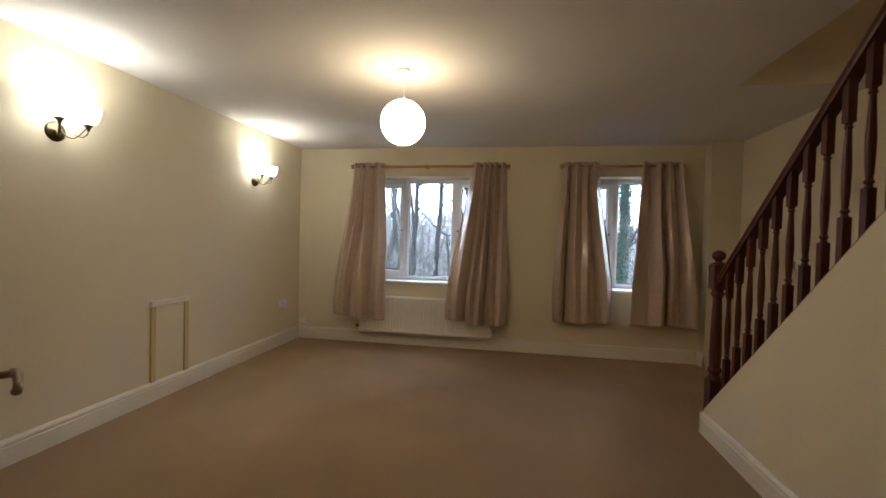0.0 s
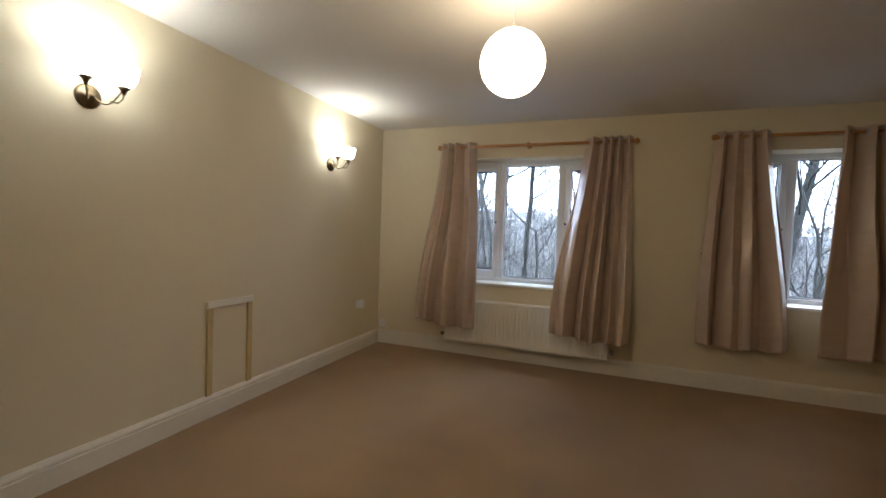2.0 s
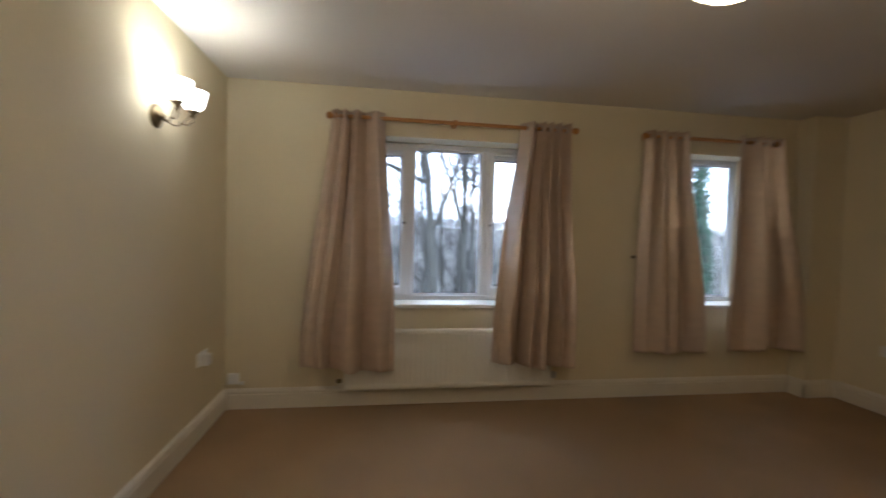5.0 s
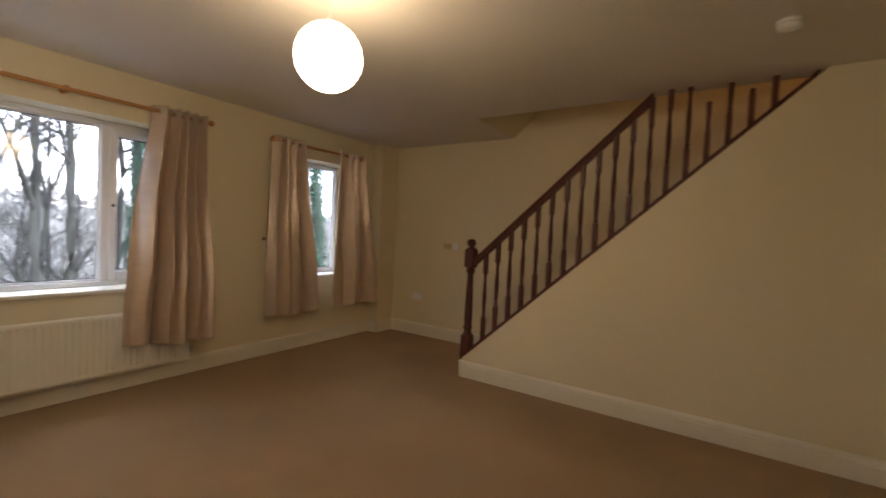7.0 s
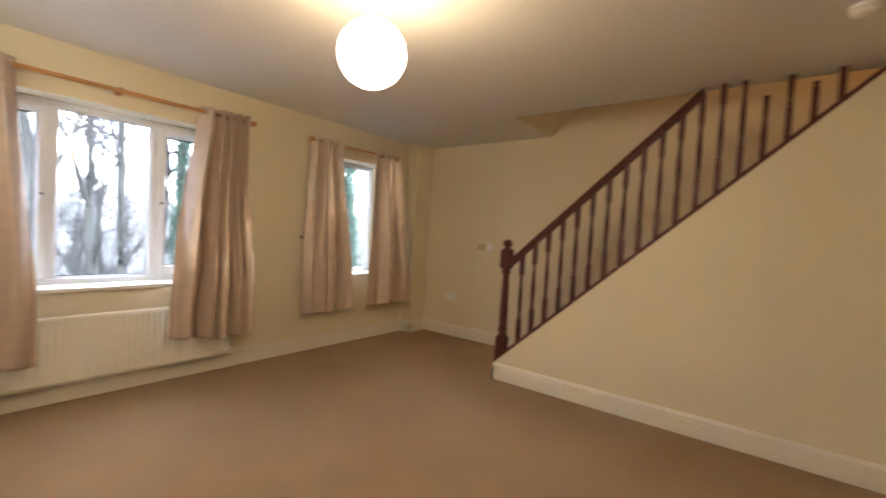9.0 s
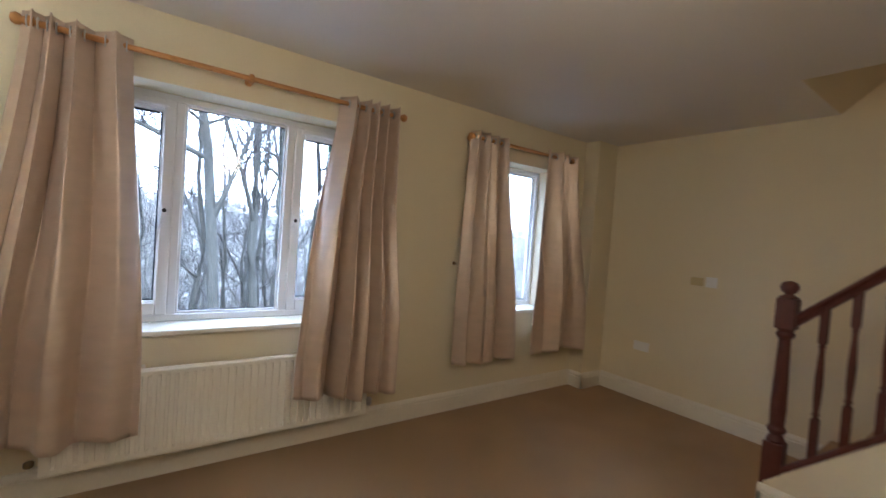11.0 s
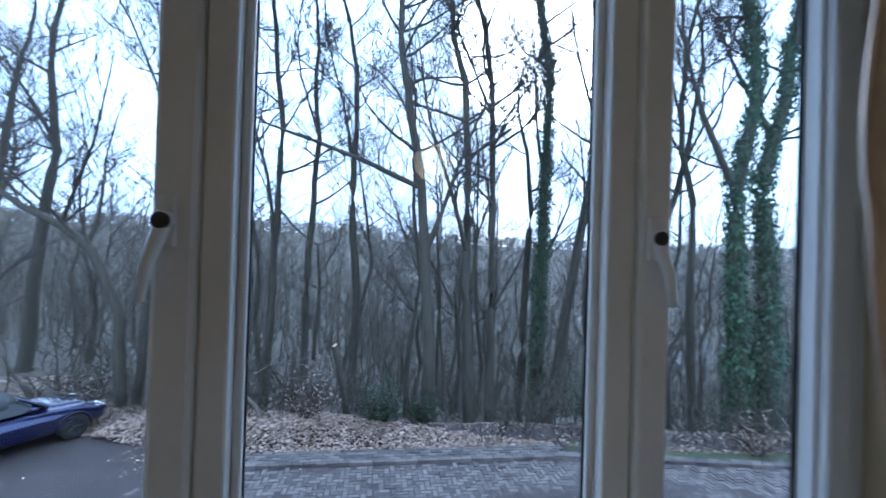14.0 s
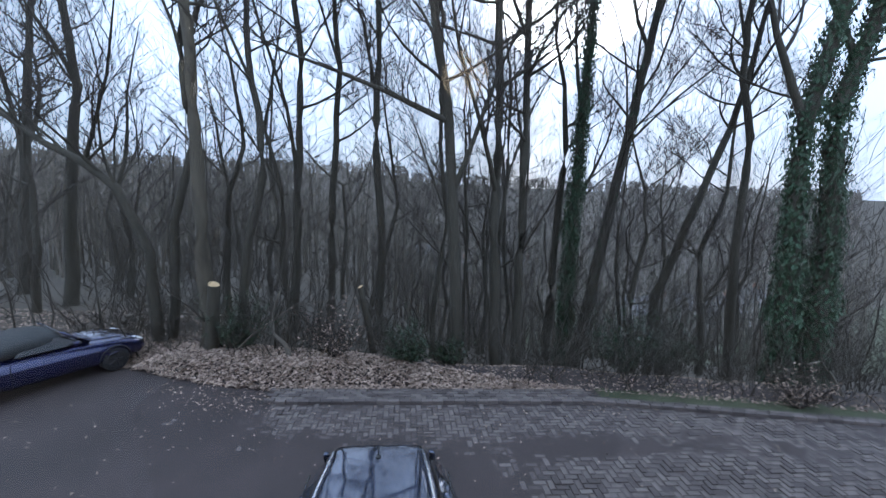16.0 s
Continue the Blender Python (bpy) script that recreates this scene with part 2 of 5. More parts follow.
structure("floor", boxes(((XL, -1.6, -0.2), (XR, YW, 0.0))), CARPET, "worn beige fitted carpet with faint traffic marks", "carpet floor")
structure("wall_left", boxes(((XL - 0.15, -1.6, -0.2), (XL, YO, H + 0.2))), CREAM, "cream painted plaster wall", "wall")
wm = bmesh.new()
for lo, hi in (((XL, YW, -0.2), (W1[0], YO, H + 0.2)), ((W1[1], YW, -0.2), (W2[0], YO, H + 0.2)), ((W2[1], YW, -0.2), (XR + 0.15, YO, H + 2.4)),
               ((W1[0], YW, -0.2), (W1[1], YO, W1[2] - 0.03)), ((W1[0], YW, W1[3]), (W1[1], YO, H + 0.2)),
               ((W2[0], YW, -0.2), (W2[1], YO, W2[2] - 0.03)), ((W2[0], YW, W2[3]), (W2[1], YO, H + 0.2))):
    box(wm, lo, hi)
structure("wall_window", wm, CREAM, "cream painted plaster wall with two windows", "wall")
structure("wall_right", boxes(((XR, -1.6, -0.2), (XR + 0.15, YW, 4.8))), CREAM, "cream painted plaster wall beside the stair", "wall")
structure("wall_back", boxes(((XL, YB - 0.12, 0), (DX0, YB, H)), ((DX1, YB - 0.12, 0), (XS0, YB, H)), ((DX0, YB - 0.12, DH), (DX1, YB, H))), CREAM, "cream painted plaster wall with the doorway", "wall")
structure("wall_hall", boxes(((XL, -1.75, -0.2), (XR + 0.15, -1.6, 4.8))), CREAM, "cream painted wall of the hall", "wall")
structure("corner_boxing", boxes(((2.53, 4.79, 0), (XR, YW, H))), CREAM, "cream painted boxing in the room corner", "wall boxing")
structure("ceiling", boxes(((XL, -1.6, H), (XO, YW, H + 0.2)), ((XO, 3.15, H), (XR, YW, H + 0.2)), ((XO, -1.6, H), (XR, -0.1, H + 0.2))), CEIL, "white painted plaster ceiling with stair opening", "ceiling")
# stairwell above the ceiling: sloping soffit, far walls and upper ceiling
sb = bmesh.new()
prism(sb, [(3.15, H), (3.15, H + 0.2), (1.4, H + 1.75), (1.4, H + 1.6)], "x", XO, XR)
structure("ceiling_stair_soffit", sb, CREAM, "sloping painted soffit above the stair", "ceiling")
structure("wall_stairwell", boxes(((XO - 0.1, -1.6, H + 0.2), (XO, 3.15, 4.8))), CREAM, "cream painted stairwell wall upstairs", "wall")
structure("ceiling_upper", boxes(((XO - 0.1, -1.75, 4.8), (XR + 0.15, 3.15, 4.95))), CEIL, "white painted upstairs ceiling", "ceiling")

# wall under the stair, with its sloping top
sw = bmesh.new()
ytop = SY - (H - SZ) / SLOPE
yend = SY + (SZ - 0.16) / SLOPE
prism(sw, [(YB, 0), (yend, 0), (yend, 0.16), (ytop, H), (YB, H)], "x", XS0, XS1)
structure("wall_stair", sw, CREAM, "cream painted wall closing the side of the stair", "wall")
hall = structure("wall_hall_side", boxes(((XS0, -1.6, 0), (XS1, YB, H))), CREAM, "cream painted hall wall", "wall")


def skirting(name, a, b, inward):
    """A moulded skirting board from a to b along one axis, standing out to one side."""
    ax = "x" if abs(b[0] - a[0]) > abs(b[1] - a[1]) else "y"
    k = 1 if ax == "x" else 0
    base, s = a[k], inward
    prof = [(base, 0.0), (base + s * 0.018, 0.0), (base + s * 0.018, 0.104), (base + s * 0.014, 0.108), (base + s * 0.014, 0.114), (base + s * 0.017, 0.118), (base + s * 0.015, 0.130), (base + s * 0.009, 0.140), (base + s * 0.006, 0.146), (base, 0.148)]
    bm = bmesh.new()
    lo, hi = sorted((a[1 - k], b[1 - k]))
    prism(bm, prof, ax, lo, hi)
    return structure(name, bm, WHITE, "white gloss moulded skirting board", "skirting board")


skirting("baseboard_left", (XL, YB), (XL, YW), 1)
skirting("baseboard_window", (XL + 0.018, YW), (2.53, YW), -1)
skirting("baseboard_boxing", (2.512, 4.79), (XR - 0.018, 4.79), -1)
skirting("baseboard_boxing_side", (2.53, 4.772), (2.53, YW - 0.018), -1)
skirting("baseboard_right", (XR, 3.05), (XR, 4.772), -1)
skirting("baseboard_stair", (XS0, YB + 0.018), (XS0, yend + 0.02), -1)
skirting("baseboard_stair_end", (XS0 - 0.018, yend), (XS1, yend), 1)
skirting("baseboard_back", (DX1 + 0.06, YB), (XS0 - 0.018, YB), 1)
skirting("baseboard_back_corner", (XL + 0.018, YB), (DX0 - 0.06, YB), 1)


# ---- windows ----
def window(name, w, lights, label):
    """lights: (x0, x1, opening) glass edges of each light."""
    x0, x1, z0, z1 = w
    ya, yb = 5.145, 5.205
    win = empty(name, ((x0 + x1) / 2, ya, z0), label, "window", kind="structure")
    win_inv = Matrix.Translation(win.location).inverted()

    def add(pn, bm, mat, parent=win, lab="", smooth=False):
        bm.transform(win_inv)
        return part(pn, bm, mat, parent, lab, smooth)
    e = 0.038
    add("window_frame", boxes(((x0, ya, z0), (x0 + e, yb, z1)), ((x1 - e, ya, z0), (x1, yb, z1)), ((x0 + e, ya, z1 - e), (x1 - e, yb, z1)), ((x0 + e, ya, z0), (x1 - e, yb, z0 + e)), bevel=0.005), UPVC)
    # mullions between the lights
    edges = [x0 + e]
    for a, b in zip(lights, lights[1:]):
        m0 = a[1] + (0.052 if a[2] else 0.0)
        m1 = b[0] - (0.052 if b[2] else 0.0)
        add("mullion", boxes(((m0, ya, z0 + e), (m1, yb, z1 - e)), bevel=0.005), UPVC)
        edges += [m0, m1]
    edges.append(x1 - e)
    for i, (g0, g1, opens) in enumerate(lights):
        a, b = edges[2 * i], edges[2 * i + 1]
        lo, hi = z0 + e, z1 - e
        if opens:
            s = 0.055
            sa, sb2 = 5.132, 5.195
            sash = add("sash", boxes(((a, sa, lo), (a + s, sb2, hi)), ((b - s, sa, lo), (b, sb2, hi)), ((a + s, sa, lo), (b - s, sb2, lo + 0.07)), ((a + s, sa, hi - s), (b - s, sb2, hi)), bevel=0.007), UPVC)
            a, b, lo, hi = a + s, b - s, lo + 0.07, hi - s
            add("trickle_vent", boxes(((a - 0.02, sa - 0.022, hi + 0.012), (b + 0.02, sa, hi + 0.036)), ((a - 0.01, sa - 0.027, hi + 0.017), (b + 0.01, sa - 0.022, hi + 0.026)), bevel=0.003), UPVC)
            # handle on the side of the middle of the window
            lean = -1 if (a + b) / 2 < (x0 + x1) / 2 else 1
            hx = b + s * 0.36 if lean < 0 else a - s * 0.58
            hz = 1.393
            hb = bmesh.new()
            box(hb, (hx - 0.013, sa - 0.008, hz - 0.035), (hx + 0.013, sa, hz + 0.035), 0.003)
            add("handle", hb, UPVC, sash, "white window handle")
            lv = bmesh.new()
            tube(lv, [(hx, sa - 0.004, hz), (hx, sa - 0.014, hz)], 0.012, 12)
            tube(lv, [(hx, sa - 0.008, hz + 0.012), (hx + lean * 0.004, sa - 0.010, hz - 0.015), (hx + lean * 0.014, sa - 0.020, hz - 0.055), (hx + lean * 0.019, sa - 0.022, hz - 0.105)], [0.011, 0.011, 0.008, 0.006], 10)
            add("lever", lv, UPVC, sash, "white curved handle lever", True)
            kb = bmesh.new()
            lathe(kb, [(0.011, 0.0), (0.011, -0.006), (0.004, -0.008)], (hx, sa - 0.0165, hz), "y", 14)
            add("key_lock", kb, DARK, sash, "black key lock")
        # glazing bead and gasket, then the pane
        q = 0.014
        add("glazing_bead", boxes(((a, 5.168, lo), (a + q, 5.180, hi)), ((b - q, 5.168, lo), (b, 5.180, hi)), ((a + q, 5.168, lo), (b - q, 5.180, lo + q)), ((a + q, 5.168, hi - q), (b - q, 5.180, hi)), bevel=0.004) if not opens else boxes(((a - 0.002, 5.158, lo), (a + 0.008, 5.180, hi)), ((b - 0.008, 5.150, lo), (b + 0.002, 5.180, hi)), ((a + 0.008, 5.150, lo), (b - 0.008, 5.180, lo + 0.008)), ((a + 0.008, 5.150, hi - 0.008), (b - 0.008, 5.180, hi)), bevel=0.002), UPVC)
        add("gasket", boxes(((a + 0.006, 5.181, lo + 0.006), (a + 0.0155, 5.184, hi - 0.006)), ((b - 0.0155, 5.181, lo + 0.006), (b - 0.006, 5.184, hi - 0.006)), ((a + 0.019, 5.181, lo + 0.006), (b - 0.019, 5.184, lo + 0.019)), ((a + 0.019, 5.181, hi - 0.019), (b - 0.019, 5.184, hi - 0.006))), DARK, win, "black rubber gasket")
        pane = add("pane", boxes(((a, 5.185, lo), (b, 5.189, hi))), PANE, win, "clear window glass")
        pane.visible_shadow = False
    sill = add("window_sill", boxes(((x0 - 0.0, 4.905, z0 - 0.028), (x1 + 0.0, ya, z0)), bevel=0.006), WHITE, win, "white painted sill board")
    return win


window("window_1", W1, [(-1.197, -0.892, True), (-0.797, -0.236, False), (-0.136, 0.167, True)], "white plastic three-light window with two opening sashes")
window("window_2", W2, [(1.285, 1.585, True), (1.695, 2.075, False)], "white plastic two-light window half hidden by curtains")


# ---- lamps of the room ----
def pendant_lamp(x, y):
    lamp = empty("pendant_lamp", (x, y, H), "lit round white paper globe lamp hanging from the ceiling", "pendant lamp")
    cz = -0.341
    bm = bmesh.new()
    lathe(bm, [(0.040, 0.0), (0.042, -0.012), (0.036, -0.024), (0.012, -0.032), (0.006, -0.045)], (0, 0, 0), "z", 24)
    part("ceiling_rose", bm, PLASTIC, lamp, "white plastic ceiling rose", True)
    bm = bmesh.new()
    tube(bm, [(0, 0, -0.03), (0.001, 0, -0.12), (0, 0, cz + 0.139)], 0.0035, 8)
    part("cord", bm, PLASTIC, lamp, "white lamp flex")
    # paper globe with shallow horizontal ribs, open ring at the top
    prof = []
    for i in range(3, 62):
        a = math.pi * i / 62
        r = 0.145 + 0.0016 * math.cos(a * 36)
        prof.append((r * math.sin(a), -r * math.cos(a)))
    bm = bmesh.new()
    lathe(bm, prof, (0, 0, cz), "z", 40)
    part("shade", bm, GLOBE, lamp, "glowing white paper globe", True)
    bm = bmesh.new()
    lathe(bm, [(0.024, 0.0), (0.024, 0.008), (0.018, 0.010), (0.010, 0.030)], (0, 0, cz + 0.140), "z", 20)
    part("shade_ring", bm, STEEL, lamp, "wire ring of the globe")


pendant_lamp(-0.214, 2.648)


def wall_lamp(y, z):
    lamp = empty("wall_lamp", (XL, y, z), "lit antique brass wall lamp with two white glass shades", "wall lamp", "pair of wall lamps")
    bm = bmesh.new()
    lathe(bm, [(0.058, 0.0), (0.058, 0.006), (0.050, 0.014), (0.046, 0.015), (0.036, 0.022), (0.014, 0.028), (0.010, 0.042), (0.004, 0.046)], (0, 0, 0), "x", 28)
    part("wall_plate", bm, BRONZE, lamp, "round stepped brass plate", True)
    for s in (-1, 1):
        bm = bmesh.new()
        pts = []
        for i in range(15):
            u = i / 14
            a = math.pi * 1.15 * u
            pts.append((0.03 + 0.105 * u, s * (0.012 + 0.070 * u), -0.045 * math.sin(a) + 0.028 * u))
        tube(bm, pts, [0.0045 - 0.0012 * math.sin(math.pi * i / 14) for i in range(15)], 8)
        # the curled tail under the cup
        tube(bm, [(0.132, s * 0.082, 0.03), (0.136, s * 0.078, 0.0), (0.118, s * 0.066, -0.022), (0.092, s * 0.052, -0.02), (0.080, s * 0.046, -0.008)], [0.004, 0.004, 0.0035, 0.003, 0.001], 8)
        arm = part("arm", bm, BRONZE, lamp, "curved brass arm", True)
        c = (0.135, s * 0.082, 0.028)
        bm = bmesh.new()
        lathe(bm, [(0.005, -0.012), (0.010, 0.0), (0.013, 0.012), (0.028, 0.026), (0.026, 0.028)], c, "z", 20)
        part("cup", bm, BRONZE, lamp, "dark brass lamp cup", True)
        bm = bmesh.new()
        outer = [(0.024, 0.028), (0.040, 0.040), (0.052, 0.062), (0.058, 0.090), (0.064, 0.122), (0.066, 0.128)]
        inner = [(r - 0.004, h) for r, h in outer[::-1]][:-1] + [(0.014, 0.034)]
        lathe(bm, outer + inner, c, "z", 28)
        part("shade", bm, SHADE, lamp, "lit white opal glass shade", True)
        bm = bmesh.new()
        lathe(bm, [(0.010, 0.036), (0.010, 0.070), (0.016, 0.090), (0.021, 0.110), (0.015, 0.130), (0.003, 0.138)], c, "z", 14)
        part("bulb", bm, BULB, lamp, "glowing bulb", True)
    return lamp


wall_lamp(2.045, 1.86)
wall_lamp(3.985, 1.845)


# ---- curtains and poles ----
def curtain_pole(x0, x1, brackets, label):
    pole = empty("curtain_pole", (x0, 4.86, 2.14), label, "curtain pole", "curtain poles")
    bm = bmesh.new()
    tube(bm, [(0.03, 0, 0), (x1 - x0 - 0.03, 0, 0)], 0.014, 14)
    part("pole", bm, PINE, pole, "varnished wooden rod", True)
    for e, s in ((0.0, 1), (x1 - x0, -1)):
        bm = bmesh.new()
        lathe(bm, [(0.004, -0.012), (0.020, -0.006), (0.026, 0.008), (0.022, 0.022), (0.014, 0.028), (0.018, 0.034), (0.017, 0.042)] if s > 0 else [(0.017, -0.042), (0.018, -0.034), (0.014, -0.028), (0.022, -0.022), (0.026, -0.008), (0.020, 0.006), (0.004, 0.012)], (e, 0, 0), "x", 18)
        part("finial", bm, PINE, pole, "turned wooden finial", True)
    for b in brackets:
        bm = bmesh.new()
        lathe(bm, [(0.022, 0.080), (0.022, 0.070), (0.012, 0.060), (0.010, 0.012)], (b - x0, 0, 0.0), "y", 18)
        lathe(bm, [(0.024, -0.011), (0.025, 0.0), (0.024, 0.011)], (b - x0, 0, 0), "x", 18)
        part("bracket", bm, PINE, pole, "turned wooden bracket", True)
    return pole


curtain_pole(-1.445, 0.446, (-1.39, -0.52, 0.385), "varnished pine curtain pole over the wide window")
curtain_pole(1.017, 2.294, (1.075, 2.235), "varnished pine curtain pole over the narrow window")


def smooth_step(a, b, v):
    t = max(0.0, min(1.0, (v - a) / (b - a)))
    return t * t * (3 - 2 * t)


def curtain(t0, t1, b0, b1, zb, widths, phase, push, label, drop=0.0):
    """Eyelet curtain from the pole down: top and bottom edges in x, bottom height, the share of each fold, how far it stands off lower down."""
    folds = len(widths)
    x0 = (t0 + t1) / 2
    cur = empty("curtain", (x0, 4.86, 2.14), label, "curtain", "four eyelet curtains")
    edges = [0.0]
    for w in widths:
        edges.append(edges[-1] + w)
    edges = [e / edges[-1] for e in edges]
    nu, nv = folds * 26, 64
    rnd = random.Random(int(abs(t0) * 1000) + folds)
    deep = [rnd.uniform(0.45, 1.35) for _ in range(folds + 1)]
    lean = [rnd.uniform(-1.3, 1.3) for _ in range(folds + 2)]
    low = folds * rnd.uniform(0.55, 0.7)
    bm = bmesh.new()
    grid = []
    top = 2.188
    for j in range(nv + 1):
        v = j / nv
        w = smooth_step(0.0, 1.0, v ** 0.8)
        row = []
        for i in range(nu + 1):
            u = i / nu
            n = max(k for k in range(folds) if edges[k] <= u + 1e-9)
            f = (u - edges[n]) / (edges[n + 1] - edges[n])
            k = n + f
            dr = lean[n] * (1 - f) + lean[n + 1] * f
            th = 2 * math.pi * (k + 0.30 * w * noise.noise(Vector((u * 3.1 + t0, v * 1.3, phase)))) + phase
            # at the pole an even wave; lower down the pleats spread, merge and lean
            up = math.sin(th)
            pleat = math.sin(th + dr * w)
            pleat = 1.6 * (1.0 - math.sqrt(math.sin((th + dr * w) / 2 - 0.8) ** 2 + 0.01)) - 0.6
            wide = math.sin(2 * math.pi * low * u + phase * 1.7 + 0.9 * noise.noise(Vector((u * 2.0, v * 1.2, t0 * 3))))
            amp = (0.052 + 0.034 * w) * (deep[n] * (1 - f) + deep[n + 1] * f)
            y = amp * (up * (1 - w) + w * (0.85 * pleat + 0.5 * wide))
            # soft creases of the cloth and the ironed-in lines across it
            y += 0.018 * w * noise.noise(Vector((u * folds * 1.6, v * 2.5, phase * 5)))
            y += 0.0050 * noise.noise(Vector((u * folds * 5.0 + 3 * v, v * 9.0, phase * 7)))
            y -= 0.004 * math.exp(-((v - 0.72) / 0.012) ** 2) + 0.003 * math.exp(-((v - 0.43) / 0.012) ** 2)
            x = (1 - w) * (t0 + (t1 - t0) * u) + w * (b0 + (b1 - b0) * u)
            x += 0.010 * math.sin(2 * th) * (1 - 0.4 * w) + 0.012 * w * noise.noise(Vector((v * 3.0, u * 3.0, phase)))
            out = push * smooth_step(0.30, 0.80, v) + 0.028 * w
            z = top - (top - zb) * v - 0.012 * w * pleat + 0.012 * w * math.sin(2 * math.pi * u + phase) - drop * w * u
            z -= 0.005 * (1 - v) * abs(math.cos(th))
            row.append(bm.verts.new((x - x0, min(y - out, 0.066), z - 2.14)))
        grid.append(row)
    for a, b in zip(grid, grid[1:]):
        for i in range(nu):
            bm.faces.new((a[i], a[i + 1], b[i + 1], b[i]))
    ob = part("cloth", bm, CURTAIN, cur, "champagne satin cloth with soft creases", True)
    sol = ob.modifiers.new("thickness", "SOLIDIFY")
    sol.thickness, sol.offset = 0.003, 0.0
    # metal rings where the cloth crosses the pole
    for n in range(folds):
        for half in (0.0, 0.5):
            f = (half - phase / (2 * math.pi)) % 1.0
            u = edges[n] + f * (edges[n + 1] - edges[n])
            if 0.02 < u < 0.98:
                rb = bmesh.new()
                lathe(rb, [(0.018, -0.003), (0.026, -0.003), (0.027, 0.0), (0.026, 0.003), (0.018, 0.003)], (t0 + (t1 - t0) * u - x0, 0, 0), "x", 16)
                part("eyelet", rb, STEEL, cur, "metal eyelet ring", True)
    return cur


curtain(-1.43, -1.05, -1.60, -0.945, 0.355, (0.7, 0.6, 1.0, 1.6), 0.6, 0.125, "champagne satin eyelet curtain drawn open, over the radiator end", 0.03)
curtain(0.0, 0.405, -0.235, 0.46, 0.36, (1.6, 0.8, 0.6, 1.0, 0.9), 1.2, 0.125, "champagne satin eyelet curtain spread over the radiator", 0.03)
curtain(1.05, 1.44, 0.965, 1.63, 0.40, (0.9, 1.3, 0.8, 1.3), 1.9, 0.03, "champagne satin eyelet curtain beside the narrow window")
curtain(1.86, 2.26, 1.78, 2.42, 0.41, (1.6, 0.9, 1.3), 3.9, 0.04, "champagne satin eyelet curtain near the room corner")


# ---- radiator ----
def radiator(x0, x1, z0, z1):
    y0, y1 = 4.825, 4.905
    rad = empty("radiator", (x0, y1, z0), "cream enamelled panel radiator under the window", "radiator")
    L, hh = x1 - x0, z1 - z0
    # fluted front panel
    bm = bmesh.new()
    n = 40
    xs, ys = [], []
    pitch = (L - 0.05) / n
    for i in range(n):
        b = 0.025 + i * pitch
        for f, d in ((0.0, 0.0), (0.40, 0.0), (0.50, 0.013), (0.80, 0.013), (0.90, 0.0)):
            xs.append(b + f * pitch)
            ys.append(d)
    xs = [0.0] + xs + [L]
    ys = [0.0] + ys + [0.0]
    rows = []
    for zz, k, dy in ((0.0, 0, 0.006), (0.012, 0, 0.0), (0.03, 0, 0.0), (0.045, 1, 0.0), (hh - 0.045, 1, 0.0), (hh - 0.03, 0, 0.0), (hh - 0.012, 0, 0.0), (hh, 0, 0.006)):
        rows.append([bm.verts.new((x, y0 - y1 + dy + k * d, zz)) for x, d in zip(xs, ys)])
    for a, b in zip(rows, rows[1:]):
        for i in range(len(xs) - 1):
            bm.faces.new((a[i], a[i + 1], b[i + 1], b[i]))
    part("front_panel", bm, RADIATOR, rad, "fluted cream steel panel")
    part("back_panel", boxes(((0, -0.035, 0.01), (L, -0.018, hh - 0.01)), bevel=0.004), RADIATOR, rad)
    part("front_core", boxes(((0.004, y0 - y1 + 0.010, 0.012), (L - 0.004, y0 - y1 + 0.022, hh - 0.012))), RADIATOR, rad)
    for e in (0.0, L - 0.008):
        part("side_panel", boxes(((e, y0 - y1 + 0.007, 0.0), (e + 0.008, -0.018, hh)), bevel=0.002), RADIATOR, rad)
    g = bmesh.new()
    for i in range(60):
        xx = 0.012 + i * (L - 0.03) / 60
        box(g, (xx, -0.062, hh - 0.010), (xx + 0.006, -0.036, hh - 0.004))
    part("top_grille", g, RADIATOR, rad, "slotted top grille")
    for bx in (0.35, L - 0.35):
        part("wall_bracket", boxes(((bx, -0.018, 0.05), (bx + 0.03, 0.035, hh - 0.03)), ((bx + 0.005, -0.030, hh - 0.02), (bx + 0.025, 0.035, hh - 0.006))), WHITE, rad, "white steel wall bracket")
    for e, s in ((0.0, -1), (L, 1)):
        bm = bmesh.new()
        tube(bm, [(e, -0.045, 0.035), (e + s * 0.035, -0.045, 0.035)], 0.010, 10)
        tube(bm, [(e + s * 0.035, -0.045, 0.036), (e + s * 0.035, 0.0, 0.034), (e + s * 0.035, 0.035, 0.034)], 0.0075, 10)
        part("pipe", bm, WHITE, rad, "white painted pipe tail", True)
        bm = bmesh.new()
        lathe(bm, [(0.012, 0.0), (0.019, 0.006), (0.019, 0.045 if s > 0 else 0.025), (0.012, 0.052 if s > 0 else 0.03)], (e + s * 0.035, -0.045, 0.045), "z", 16)
        part("valve", bm, STEEL if s > 0 else BRONZE, rad, "radiator valve", True)


radiator(-1.30, 0.285, 0.152, 0.60)


# ---- stair: carpeted flight, newel, rails and balusters ----
stair = empty("staircase", (XS1, 3.05, 0), "carpeted staircase rising behind a painted side wall", "staircase", kind="structure")
RISE, GO = 0.2, 0.2162
for i in range(12):
    y1 = 3.02 - i * GO
    bm = boxes(((0.002, y1 - GO - 3.05, 0 if i < 1 else i * RISE - 0.03), (XR - XS1 - 0.002, y1 - 3.05 + 0.02, (i + 1) * RISE)), bevel=0.012)
    part("step", bm, CARPET, stair, "beige carpeted step")


